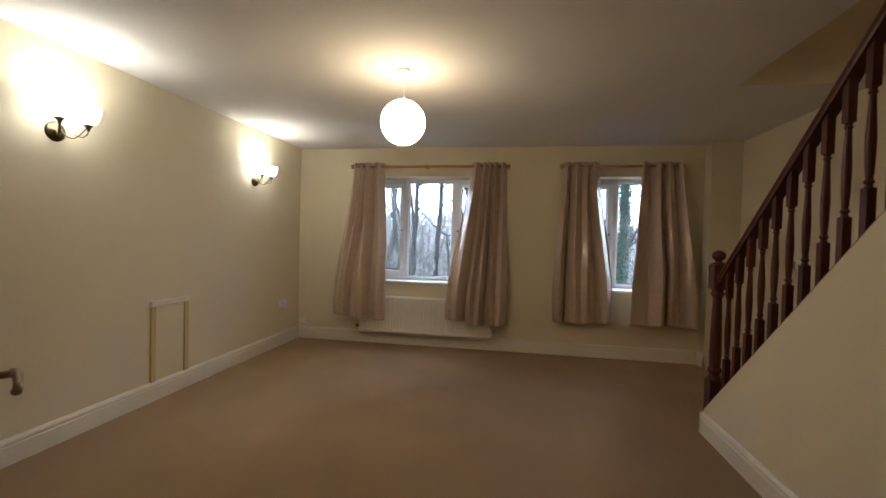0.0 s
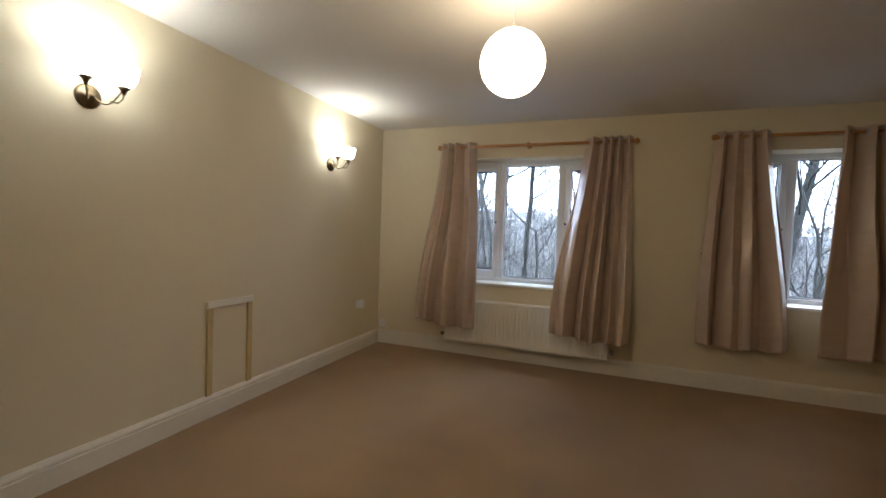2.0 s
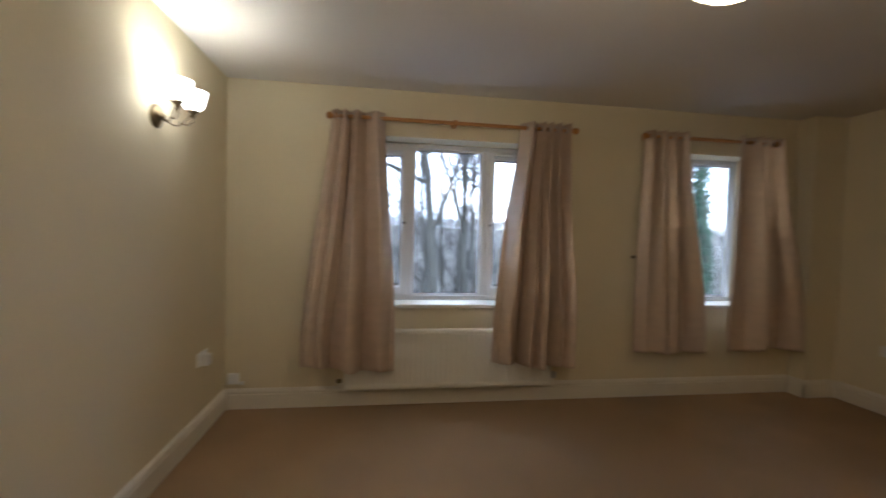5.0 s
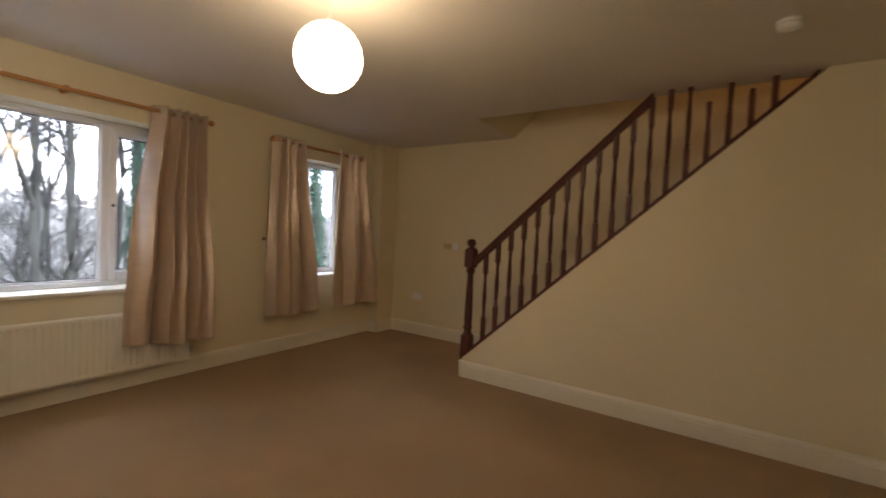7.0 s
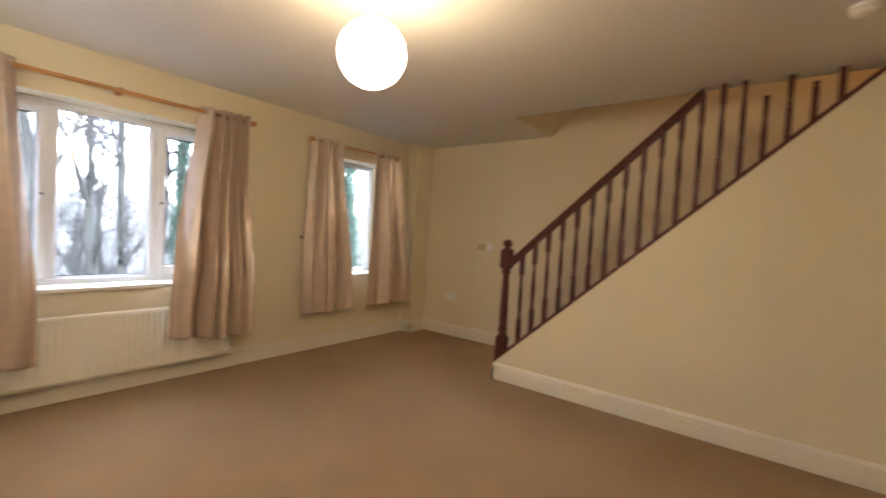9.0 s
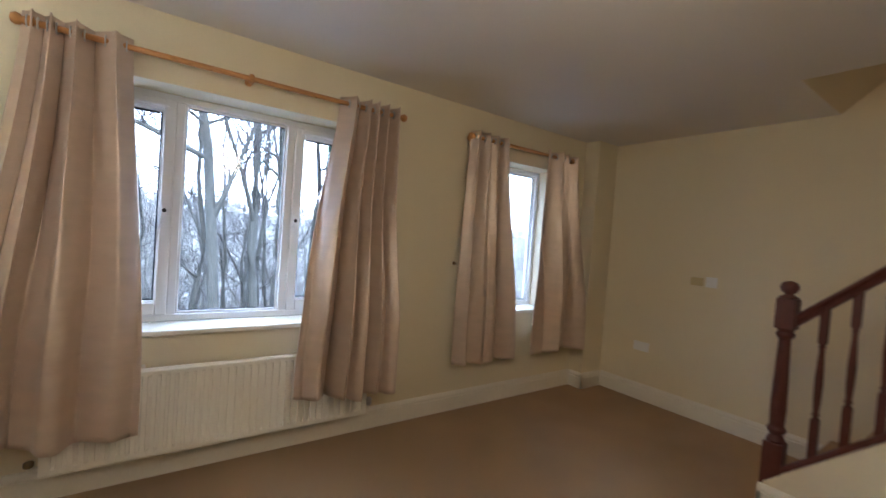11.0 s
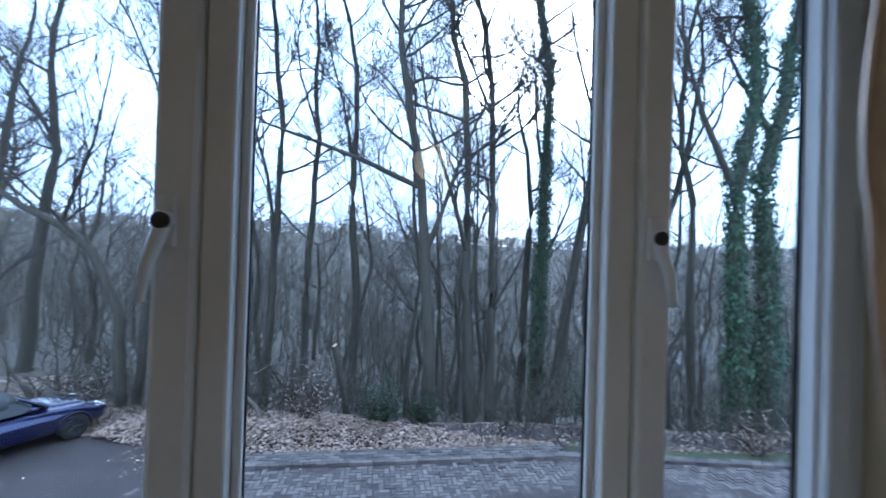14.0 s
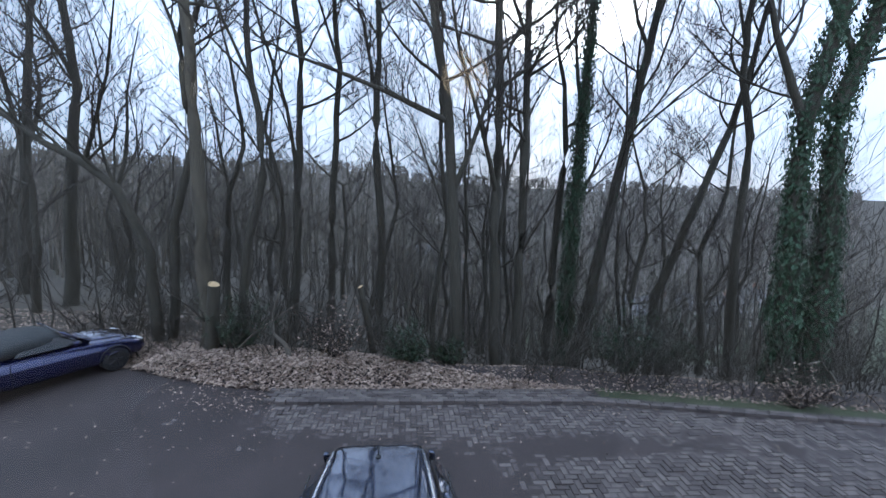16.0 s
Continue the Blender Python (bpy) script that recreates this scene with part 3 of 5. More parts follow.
def slope_z(y, up=0.0):
    return SZ + SLOPE * (SY - y) + up


XB = (XS0 + XS1) / 2
rail = empty("balustrade", (XB, 3.085, 0.12), "dark mahogany stair balustrade with turned balusters", "balustrade")
inv = Matrix.Translation((-XB, -3.085, -0.12))


def bal(name, bm, label="", smooth=False, parent=None):
    bm.transform(inv)
    return part(name, bm, MAHOGANY, parent or rail, label, smooth)


nb = bmesh.new()
ny = 3.085
box(nb, (XB - 0.045, ny - 0.045, 0.10), (XB + 0.045, ny + 0.045, 0.38), 0.005)
lathe(nb, [(0.040, 0.38), (0.044, 0.39), (0.036, 0.405), (0.030, 0.42), (0.042, 0.44), (0.044, 0.452), (0.034, 0.47), (0.037, 0.56), (0.032, 0.78), (0.028, 0.90), (0.027, 0.94), (0.040, 0.96), (0.042, 0.97), (0.034, 0.985), (0.040, 1.0)], (XB, ny, 0), "z", 20)
box(nb, (XB - 0.045, ny - 0.045, 1.0), (XB + 0.045, ny + 0.045, 1.165), 0.006)
bal("newel_post", nb, "square and turned mahogany newel post", False)
cap = bmesh.new()
lathe(cap, [(0.040, 1.165), (0.046, 1.172), (0.024, 1.182), (0.020, 1.19), (0.034, 1.20), (0.042, 1.218), (0.042, 1.232), (0.034, 1.248), (0.016, 1.258), (0.002, 1.260)], (XB, ny, 0), "z", 20)
bal("newel_cap", cap, "ball cap of the newel", True)

# handrail up to the ceiling, base rail on the sloping wall
RT = 0.865
y_rail_end = SY - (H - SZ - RT) / SLOPE
hr = bmesh.new()
prof = [(-0.030, -0.052), (0.030, -0.052), (0.033, -0.040), (0.022, -0.028), (0.031, -0.016), (0.026, -0.004), (0.012, 0.002), (-0.012, 0.002), (-0.026, -0.004), (-0.031, -0.016), (-0.022, -0.028), (-0.033, -0.040)]


def rail_sweep(bm, prof, ya, yb, up):
    ra = [bm.verts.new((XB + a, ya, slope_z(ya, up + b / math.cos(math.atan(SLOPE))))) for a, b in prof]
    rb = [bm.verts.new((XB + a, yb, slope_z(yb, up + b / math.cos(math.atan(SLOPE))))) for a, b in prof]
    bm.faces.new(ra)
    bm.faces.new(rb[::-1])
    for i in range(len(prof)):
        j = (i + 1) % len(prof)
        bm.faces.new((ra[i], rb[i], rb[j], ra[j]))
    bmesh.ops.recalc_face_normals(bm, faces=bm.faces)


rail_sweep(hr, prof, ny - 0.045, y_rail_end + 0.004, RT)
bal("handrail", hr, "moulded mahogany handrail")
br = bmesh.new()
rail_sweep(br, [(-0.031, 0.002), (0.031, 0.002), (0.031, 0.020), (0.024, 0.030), (-0.024, 0.030), (-0.031, 0.020)], ny - 0.045, ytop + 0.042, 0.0)
bal("base_rail", br, "mahogany base rail")
nbal = 18
for i in range(nbal):
    y = 2.93 - i * 0.1163
    z0 = slope_z(y) + 0.036
    z1 = slope_z(y, RT) - 0.055
    hgt = z1 - z0
    cut = H - z0
    bm = bmesh.new()
    sq = 0.0175

    def piece(za, zb, rads):
        if za >= cut:
            return
        zb2 = min(zb, cut)
        if rads is None:
            box(bm, (XB - sq, y - sq, z0 + za), (XB + sq, y + sq, z0 + zb2), 0.002)
        else:
            lathe(bm, [(r, za + f * (zb - za)) for f, r in rads if za + f * (zb - za) <= cut + 0.001], (XB, y, z0), "z", 10)
    piece(-0.03, 0.20, None)
    piece(0.20, hgt - 0.18, [(0.0, 0.016), (0.03, 0.011), (0.06, 0.018), (0.09, 0.012), (0.25, 0.016), (0.5, 0.018), (0.8, 0.013), (0.93, 0.011), (0.95, 0.017), (0.97, 0.012), (1.0, 0.016)])
    piece(hgt - 0.18, hgt + 0.02, None)
    bal("baluster", bm)


# ---- door of the room, standing open ----
def door():
    fr = bmesh.new()
    w = 0.06
    for lo, hi in (((DX0 - w, YB, 0), (DX0 + 0.005, YB + 0.016, DH + w)), ((DX1 - 0.005, YB, 0), (DX1 + w, YB + 0.016, DH + w)), ((DX0 + 0.005, YB, DH - 0.005), (DX1 - 0.005, YB + 0.016, DH + w))):
        box(fr, lo, hi, 0.005)
    for lo, hi in (((DX0, YB - 0.12, 0), (DX0 + 0.02, YB, DH)), ((DX1 - 0.02, YB - 0.12, 0), (DX1, YB, DH)), ((DX0 + 0.02, YB - 0.12, DH - 0.02), (DX1 - 0.02, YB, DH)), ((DX1 - 0.032, YB - 0.10, 0), (DX1 - 0.02, YB - 0.05, DH - 0.02))):
        box(fr, lo, hi, 0.002)
    frame_ob = structure("door_frame", fr, WHITE, "white gloss door frame and architrave", "door frame")
    st = boxes(((DX1 - 0.0225, YB - 0.036, 0.962), (DX1 - 0.0195, YB - 0.012, 1.012)), ((DX1 - 0.0225, YB - 0.014, 0.976), (DX1 - 0.0190, YB + 0.004, 0.998)), bevel=0.001)
    part("strike_plate", st, BRONZE, frame_ob, "brass strike plate")
    leaf = empty("door_1", (DX0 + 0.02, YB + 0.022, 0.008), "white panelled interior door standing wide open", "door", kind="structure")
    leaf.rotation_euler = (0, 0, radians(147.5))
    W, HH, T = 0.762, 1.97, 0.035
    bm = bmesh.new()
    s = 0.10
    for lo, hi in (((0, 0.0, 0), (s, T, HH)), ((W - s, 0.0, 0), (W, T, HH)), ((s, 0.0, 0), (W - s, T, 0.2)), ((s, 0.0, HH - s), (W - s, T, HH)), ((s, 0.0, 0.85), (W - s, T, 1.0)), ((W / 2 - 0.045, 0.0, 0.2), (W / 2 + 0.045, T, 0.85)), ((W / 2 - 0.045, 0.0, 1.0), (W / 2 + 0.045, T, HH - s))):
        box(bm, lo, hi, 0.003)
    part("leaf", bm, WHITE, leaf, "white painted door leaf")
    for a, b, c, d in ((s, W / 2 - 0.045, 0.2, 0.85), (W / 2 + 0.045, W - s, 0.2, 0.85), (s, W / 2 - 0.045, 1.0, HH - s), (W / 2 + 0.045, W - s, 1.0, HH - s)):
        part("panel", boxes(((a, 0.010, c), (b, T - 0.010, d)), ((a + 0.04, 0.004, c + 0.04), (b - 0.04, T - 0.004, d - 0.04)), bevel=0.002), WHITE, leaf)
    for side in (1, -1):
        y = T if side > 0 else 0.0
        bm = boxes(((W - 0.085, min(y, y + side * 0.006), 0.87), (W - 0.045, max(y, y + side * 0.006), 1.02)), bevel=0.003)
        part("handle", bm, BRONZE, leaf, "antique brass lever handle plate")
        bm = bmesh.new()
        tube(bm, [(W - 0.065, y, 0.955), (W - 0.065, y + side * 0.045, 0.955)], 0.009, 12)
        tube(bm, [(W - 0.060, y + side * 0.045, 0.955), (W - 0.10, y + side * 0.050, 0.958), (W - 0.15, y + side * 0.048, 0.949), (W - 0.175, y + side * 0.044, 0.943)], [0.011, 0.009, 0.008, 0.009], 10)
        part("lever", bm, BRONZE, leaf, "antique brass door lever", True)
    part("latch", boxes(((W, 0.008, 0.93), (W + 0.003, T - 0.008, 1.01)), ((W + 0.003, 0.012, 0.962), (W + 0.011, T - 0.012, 0.98))), BRONZE, leaf, "brass latch plate")


door()


# ---- small fittings ----
def access_panel():
    y0, y1, z1 = 2.715, 3.085, 0.762
    p = empty("access_panel", (XL, y0, 0.148), "cream painted access panel with bare wood side trims", "access panel")
    L, hh, t, w = y1 - y0, z1 - 0.148, 0.018, 0.042
    part("board", boxes(((0, w, 0.0), (0.004, L - w, hh - w)), bevel=0.001), CREAM, p, "cream painted board")
    for a in (0.0, L - w):
        bm = boxes(((0, a, 0.0), (t, a + w, hh - w)), bevel=0.003)
        part("side_trim", bm, BAREWOOD, p, "yellowish bare wood trim")
    part("top_trim", boxes(((0, -0.004, hh - w), (t + 0.004, L + 0.004, hh)), bevel=0.003), WHITE, p, "white painted top trim")


access_panel()


def wall_plate(name, lo, hi, mat, label, category, extra=()):
    bm = bmesh.new()
    box(bm, lo, hi, 0.004)
    ob = tagged(link(name, bm, mat), label, category)
    for pn, a, b, m, lab in extra:
        part(pn, boxes((a, b), bevel=0.002), m, ob, lab)
    return ob


X = XL
wall_plate("double_socket", (X, 4.47, 0.445), (X + 0.010, 4.616, 0.531), PLASTIC, "white plastic double wall socket with a plug", "socket",
           (("plug", (X + 0.010, 4.500, 0.450), (X + 0.058, 4.556, 0.518), PLASTIC, "white plug"), ("rocker", (X + 0.010, 4.570, 0.500), (X + 0.014, 4.585, 0.522), PLASTIC, "socket rocker switch")))
wall_plate("phone_socket", (-2.125, YW - 0.026, 0.185), (-2.050, YW, 0.262), PLASTIC, "small white surface-mounted telephone socket", "socket",
           (("cable_clip", (-2.045, YW - 0.012, 0.175), (-2.02, YW, 0.200), PLASTIC, "white cable clip"),))
wall_plate("thermostat", (XR - 0.032, 3.905, 1.112), (XR, 3.995, 1.178), YELLOWED, "yellowed plastic room thermostat on the wall", "thermostat",
           (("dial", (XR - 0.038, 3.935, 1.130), (XR - 0.032, 3.965, 1.160), YELLOWED, "thermostat dial"),))
wall_plate("light_switch", (XR - 0.010, 3.80, 1.105), (XR, 3.886, 1.191), PLASTIC, "white plastic wall light switch", "light switch",
           (("rocker", (XR - 0.014, 3.835, 1.136), (XR - 0.010, 3.851, 1.160), PLASTIC, "switch rocker"),))
wall_plate("wall_socket", (XR - 0.010, 4.31, 0.445), (XR, 4.456, 0.531), PLASTIC, "white plastic double wall socket", "socket",
           (("rocker", (XR - 0.014, 4.34, 0.500), (XR - 0.010, 4.355, 0.522), PLASTIC, "socket rocker switch"), ("rocker", (XR - 0.014, 4.411, 0.500), (XR - 0.010, 4.426, 0.522), PLASTIC, "socket rocker switch")))
wall_plate("door_light_switch", (0.975, YB, 1.10), (1.061, YB + 0.010, 1.186), PLASTIC, "white plastic light switch beside the door", "light switch",
           (("rocker", (1.010, YB + 0.010, 1.130), (1.026, YB + 0.014, 1.156), PLASTIC, "switch rocker"),))

smoke = empty("smoke_alarm", (1.105, 0.967, H), "round white plastic smoke alarm on the ceiling", "smoke alarm")
bm = bmesh.new()
lathe(bm, [(0.055, 0.0), (0.055, -0.010), (0.050, -0.014), (0.050, -0.018)], (0, 0, 0), "z", 28)
part("base", bm, PLASTIC, smoke, "white mounting base", True)
bm = bmesh.new()
lathe(bm, [(0.050, -0.018), (0.052, -0.024), (0.046, -0.036), (0.020, -0.041), (0.004, -0.041)], (0, 0, 0), "z", 28)
part("cover", bm, PLASTIC, smoke, "white domed cover", True)

bm = bmesh.new()
lathe(bm, [(0.014, 0.0), (0.014, -0.004), (0.005, -0.008), (0.004, -0.030)], (1.011, YW, 1.163), "y", 14)
tube(bm, [(1.011, YW - 0.030, 1.163), (1.002, YW - 0.045, 1.160), (0.990, YW - 0.048, 1.163), (0.984, YW - 0.040, 1.172)], 0.004, 8)
tagged(link("tieback_hook", bm, BRONZE, None, "", True), "small brass curtain tie-back hook on the wall", "hook")


# ---- unseen upstairs landing lamp that lights the stairwell, inferred from its amber wall ----
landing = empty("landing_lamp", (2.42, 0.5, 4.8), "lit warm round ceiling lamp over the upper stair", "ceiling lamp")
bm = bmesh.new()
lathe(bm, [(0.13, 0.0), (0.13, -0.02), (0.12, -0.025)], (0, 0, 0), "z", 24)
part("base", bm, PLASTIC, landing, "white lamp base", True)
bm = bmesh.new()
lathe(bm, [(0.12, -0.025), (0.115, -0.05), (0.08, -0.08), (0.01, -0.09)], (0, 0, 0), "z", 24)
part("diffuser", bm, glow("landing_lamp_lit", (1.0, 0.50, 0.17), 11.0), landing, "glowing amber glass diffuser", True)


# ---- outdoors: ground, drive, bank, woods ----
def kerb_y(x):
    if x > 3.2:
        return 12.66 - (x - 3.2) * 0.19
    if x > -3.05:
        return 12.78 - 0.02 * (x + 3.05)
    return 12.80 + min(4.2, max(0.0, -3.05 - x)) ** 1.5 * 0.17


def smooth(a, b, v):
    t = max(0.0, min(1.0, (v - a) / (b - a)))
    return t * t * (3 - 2 * t)


def mud(x, y):
    """Depth of the mud film over the paved drive: thick in the wheel tracks and towards the parked cars."""
    if not (abs(x) < 14 and y > 5.2):
        return 0.0
    track = 0.8 * math.exp(-((y - 11.3 + 0.05 * x) / 0.28) ** 2) * (1 - 0.7 * smooth(3.0, 5.0, x))
    front = (1 - smooth(0.3, 1.7, x)) * (1 - smooth(11.1, 11.6, y))
    west = 1 - smooth(-3.6, -2.6, x)
    rough = noise.noise(Vector((x * 0.9, y * 1.2, 3.0))) + 0.6 * noise.noise(Vector((x * 2.6, y * 2.6, 7.0)))
    return -0.009 + 0.026 * max(track, front, west) + 0.013 * rough


def ground_z(x, y):
    s = y - kerb_y(x)
    z = GND
    if s < 0:
        return z + mud(x, y)
    hump = (0.26 - 0.20 * smooth(-1.6, 1.6, x)) * (1 - smooth(3, 4, x)) * smooth(-6.4, -5.0, x)
    z += hump * smooth(0.42, 1.1, s) * (1 + 0.3 * noise.noise(Vector((x * 1.3, y * 1.3, 0))))
    steep = 0.13 + 0.22 * smooth(-7, 5, x)
    d = max(0.0, s - 1.1 - 2.2 * (1 - smooth(-6.8, -5.2, x)))
    z -= steep * min(d, 60.0) * smooth(0, 1.5, d)
    if y > 95:
        z += 27.0 * smooth(95, 420, y) + 3.0 * noise.noise(Vector((x * 0.006, y * 0.006, 1)))
        z += smooth(95, 420, y) * (steep - 0.13) * 30.0
    z += 0.10 * noise.noise(Vector((x * 0.7, y * 0.7, 5))) * smooth(0.5, 3, s)
    return z


def axis_steps(lo, hi, step, far):
    a = list(np.arange(lo, hi + 1e-6, step))
    v, st = hi, step
    while v < far:
        st *= 1.22
        v += st
        a.append(v)
    v, st, front = lo, step, []
    while v > -far:
        st *= 1.22
        v -= st
        front.append(v)
    return front[::-1] + a


gx, gy = axis_steps(-9.0, 11.0, 0.16, 900.0), axis_steps(5.3, 18.0, 0.13, 900.0)
verts = [(x, y, ground_z(x, y)) for y in gy for x in gx]
nx = len(gx)
faces = [(j * nx + i, j * nx + i + 1, (j + 1) * nx + i + 1, (j + 1) * nx + i) for j in range(len(gy) - 1) for i in range(nx - 1)]
gm = bpy.data.meshes.new("ground")
gm.from_pydata(verts, [], faces)
gm.materials.append(SOIL)
gm.materials.append(WOODS)
gm.materials.append(MOSS)


def cover(x, y):
    """Which ground cover lies here: mud, woodland floor, or grass on the verge and down in the valley."""
    s = y - kerb_y(x)
    if x > 3.4 and 0.12 < s < 0.55:
        return 2
    if 34 < y < 95 and x > 0.22 * y + 6 * noise.noise(Vector((x * 0.05, y * 0.05, 4))):
        return 2
    return 1 if s > 2.4 else 0


far_index = [cover(gx[f[0] % nx], gy[f[0] // nx]) for f in faces]
gm.polygons.foreach_set("material_index", far_index)
gm.shade_smooth()
tagged(new("ground", gm), "muddy drive, leafy bank and wooded valley floor", "ground", kind="structure")
structure("wall_house_outside", boxes(((-9, 5.0, GND - 0.3), (9, 5.24, -0.2)), ((-9, 5.0, -0.2), (XL - 0.15, 5.25, 2.9)), ((XR + 0.15, 5.0, -0.2), (9, 5.25, 2.9)), ((XL - 0.15, 5.0, H + 0.2), (XR + 0.15, 5.25, 2.9))), BRICK, "red brick outer wall of the house", "house wall")


class Tubes:
    """Collects many tapered bars into one mesh."""

    def __init__(self):
        self.v, self.f = [], []

    def add(self, pts, rads, sides):
        base = len(self.v)
        for i, p in enumerate(pts):
            d = pts[min(i + 1, len(pts) - 1)] - pts[max(i - 1, 0)]
            u = Vector((d.y, -d.x, 0.0)) if abs(d.x) + abs(d.y) > 0.02 * abs(d.z) else Vector((1, 0, 0))
            u.normalize()
            w = d.cross(u)
            w.normalize()
            for k in range(sides):
                a = 2 * math.pi * k / sides
                self.v.append(p + rads[i] * (math.cos(a) * u + math.sin(a) * w))
        for i in range(len(pts) - 1):
            for k in range(sides):
                j = (k + 1) % sides
                a = base + i * sides
                self.f.append((a + k, a + j, a + sides + j, a + sides + k))

    def quad(self, p, a, b, fold):
        n = len(self.v)
        self.v += [p - a, p + b * 0.6 + fold, p + a, p - b * 0.6 + fold]
        self.f.append((n, n + 1, n + 2, n + 3))

    def mesh(self, name, mat, parent=None, label="", shade=True):
        me = bpy.data.meshes.new(name)
        me.from_pydata(self.v, [], self.f)
        me.materials.append(mat)
        if shade:
            me.shade_smooth()
        ob = new(name, me)
        if parent is not None:
            ob.parent = parent
            ob.matrix_parent_inverse = Matrix.Translation(parent.location).inverted()
        if label:
            ob["label"] = label
        return ob


def unit(rnd, flat=0.6):
    a = rnd.uniform(0, 2 * math.pi)
    return Vector((math.cos(a), math.sin(a), rnd.uniform(-flat, flat)))


def bough(tubes, rnd, p, d, length, r, level, twigs, kids, bend=0.35):
    """A crooked branch that forks into finer ones."""
    n = 6 if level < 2 else (4 if level < 3 else 2)
    pts, rads = [p.copy()], [r]
    turn = unit(rnd, 0.4)
    for i in range(n):
        if rnd.random() < 0.4:
            turn = unit(rnd, 0.5)
        d = (d + bend * 0.42 * turn + bend * 0.25 * unit(rnd) + Vector((0, 0, 0.09))).normalized()
        p = p + d * (length / n)
        pts.append(p)
        rads.append(max(0.0045, r * (1 - 0.82 * (i + 1) / n)))
    (tubes if level < 1 else twigs).add(pts, rads, 6 if r > 0.04 else (4 if r > 0.012 else 3))
    if level >= len(kids):
        return
    for c in range(kids[level]):
        k = (0.2 + 0.8 * (c + rnd.random()) / kids[level]) * n * 0.99
        i = min(int(k), n - 1)
        q = pts[i].lerp(pts[i + 1], k - i)
        dirn = (pts[i + 1] - pts[i]).normalized()
        nd = (dirn * 0.8 + unit(rnd, 0.45) * 0.75 + Vector((0, 0, 0.2))).normalized()
        bough(tubes, rnd, q, nd, length * rnd.uniform(0.32, 0.6), max(0.005, rads[i] * 0.5), level + 1, twigs, kids, bend)


def tree(label, pts, r0, seed, limbs=13, kids=(8, 7, 3), start=0.45, reach=3.2, bark=None, ivy=0, side=None, tall=13.0, forks=1, group="bare winter trees"):
    """A bare tree: trunk through the given bends, going on above; limbs from a share of its height."""
    rnd = random.Random(seed)
    pts = [Vector(p) for p in pts]
    b = pts[0]
    b = Vector((b.x, b.y, min(b.z, ground_z(b.x, b.y)) - 0.6))
    pts[0] = b
    t = empty("tree", b, label, "tree", group)
    d = (pts[-1] - pts[-2]).normalized()
    while pts[-1].z < tall:
        d = (d + 0.18 * unit(rnd) + Vector((0, 0, 0.12))).normalized()
        pts.append(pts[-1] + d * 1.4)
    fine = []
    for a, c in zip(pts, pts[1:]):
        m = max(2, int((c - a).length / 0.7))
        for i in range(m):
            fine.append(a.lerp(c, i / m) + 0.03 * Vector((rnd.uniform(-1, 1), rnd.uniform(-1, 1), 0)) * (1 if fine else 0))
    fine.append(pts[-1])
    n = len(fine)
    rads = [max(0.012, r0 * (1.0 - 0.93 * (i / (n - 1)) ** 1.1)) * (1.35 if i == 0 else 1.0) for i in range(n)]
    trunk, twigs = Tubes(), Tubes()
    trunk.add(fine, rads, 10)
    for c in range(limbs):
        k = start + (1 - start) * ((c + rnd.random()) / limbs) * 0.97
        i = min(int(k * (n - 1)), n - 2)
        dirn = unit(rnd, 0.1)
        if side is not None and rnd.random() < 0.7:
            dirn = (Vector(side) + 0.6 * dirn).normalized()
        ln = reach * rnd.uniform(0.55, 1.1) * (1.15 - 0.5 * k)
        bough(trunk, rnd, fine[i], (dirn + Vector((0, 0, rnd.uniform(0.15, 0.9)))).normalized(), ln, min(rads[i] * 0.45, 0.045), 0, twigs, kids, 0.5)
    for c in range(forks):
        i = min(int((0.28 + 0.25 * rnd.random()) * (n - 1)), n - 2)
        lean = unit(rnd, 0.0)
        bough(trunk, rnd, fine[i], (Vector((0, 0, 1)) + 0.5 * lean).normalized(), rnd.uniform(4.0, 6.5), rads[i] * 0.62, 0, twigs, (10, 6, 3), 0.3)
    for c in range(5):
        i = max(1, int(rnd.uniform(0.12, start) * (n - 1)))
        bough(trunk, rnd, fine[i], (unit(rnd, 0.2) + Vector((0, 0, 0.5))).normalized(), rnd.uniform(0.7, 1.8), 0.014, 1, twigs, (6, 5, 4), 0.5)
    trunk.mesh("trunk", bark or BARK, t, "rough bark trunk and limbs")
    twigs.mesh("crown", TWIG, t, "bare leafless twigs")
    if ivy:
        lv = Tubes()
        top = int(n * 0.82)
        for c in range(ivy):
            k = rnd.random() ** 1.25 * top
            i = min(int(k), n - 2)
            p = fine[i].lerp(fine[i + 1], k - i)
            a = rnd.uniform(0, 2 * math.pi)
            out = Vector((math.cos(a), math.sin(a), rnd.uniform(-0.3, 0.3)))
            thick = rads[i] + abs(rnd.gauss(0.04, 0.07)) + 0.18 * max(0, noise.noise(p * 1.4))
            s = rnd.uniform(0.035, 0.07)
            tang = out.cross(Vector((0, 0, 1))).normalized() * s
            lv.quad(p + out * thick, (Vector((0, 0, -1)) + 0.5 * unit(rnd)).normalized() * s, tang, out * 0.012)
        lv.mesh("ivy", IVY, t, "dense dark green ivy", False)
    return t


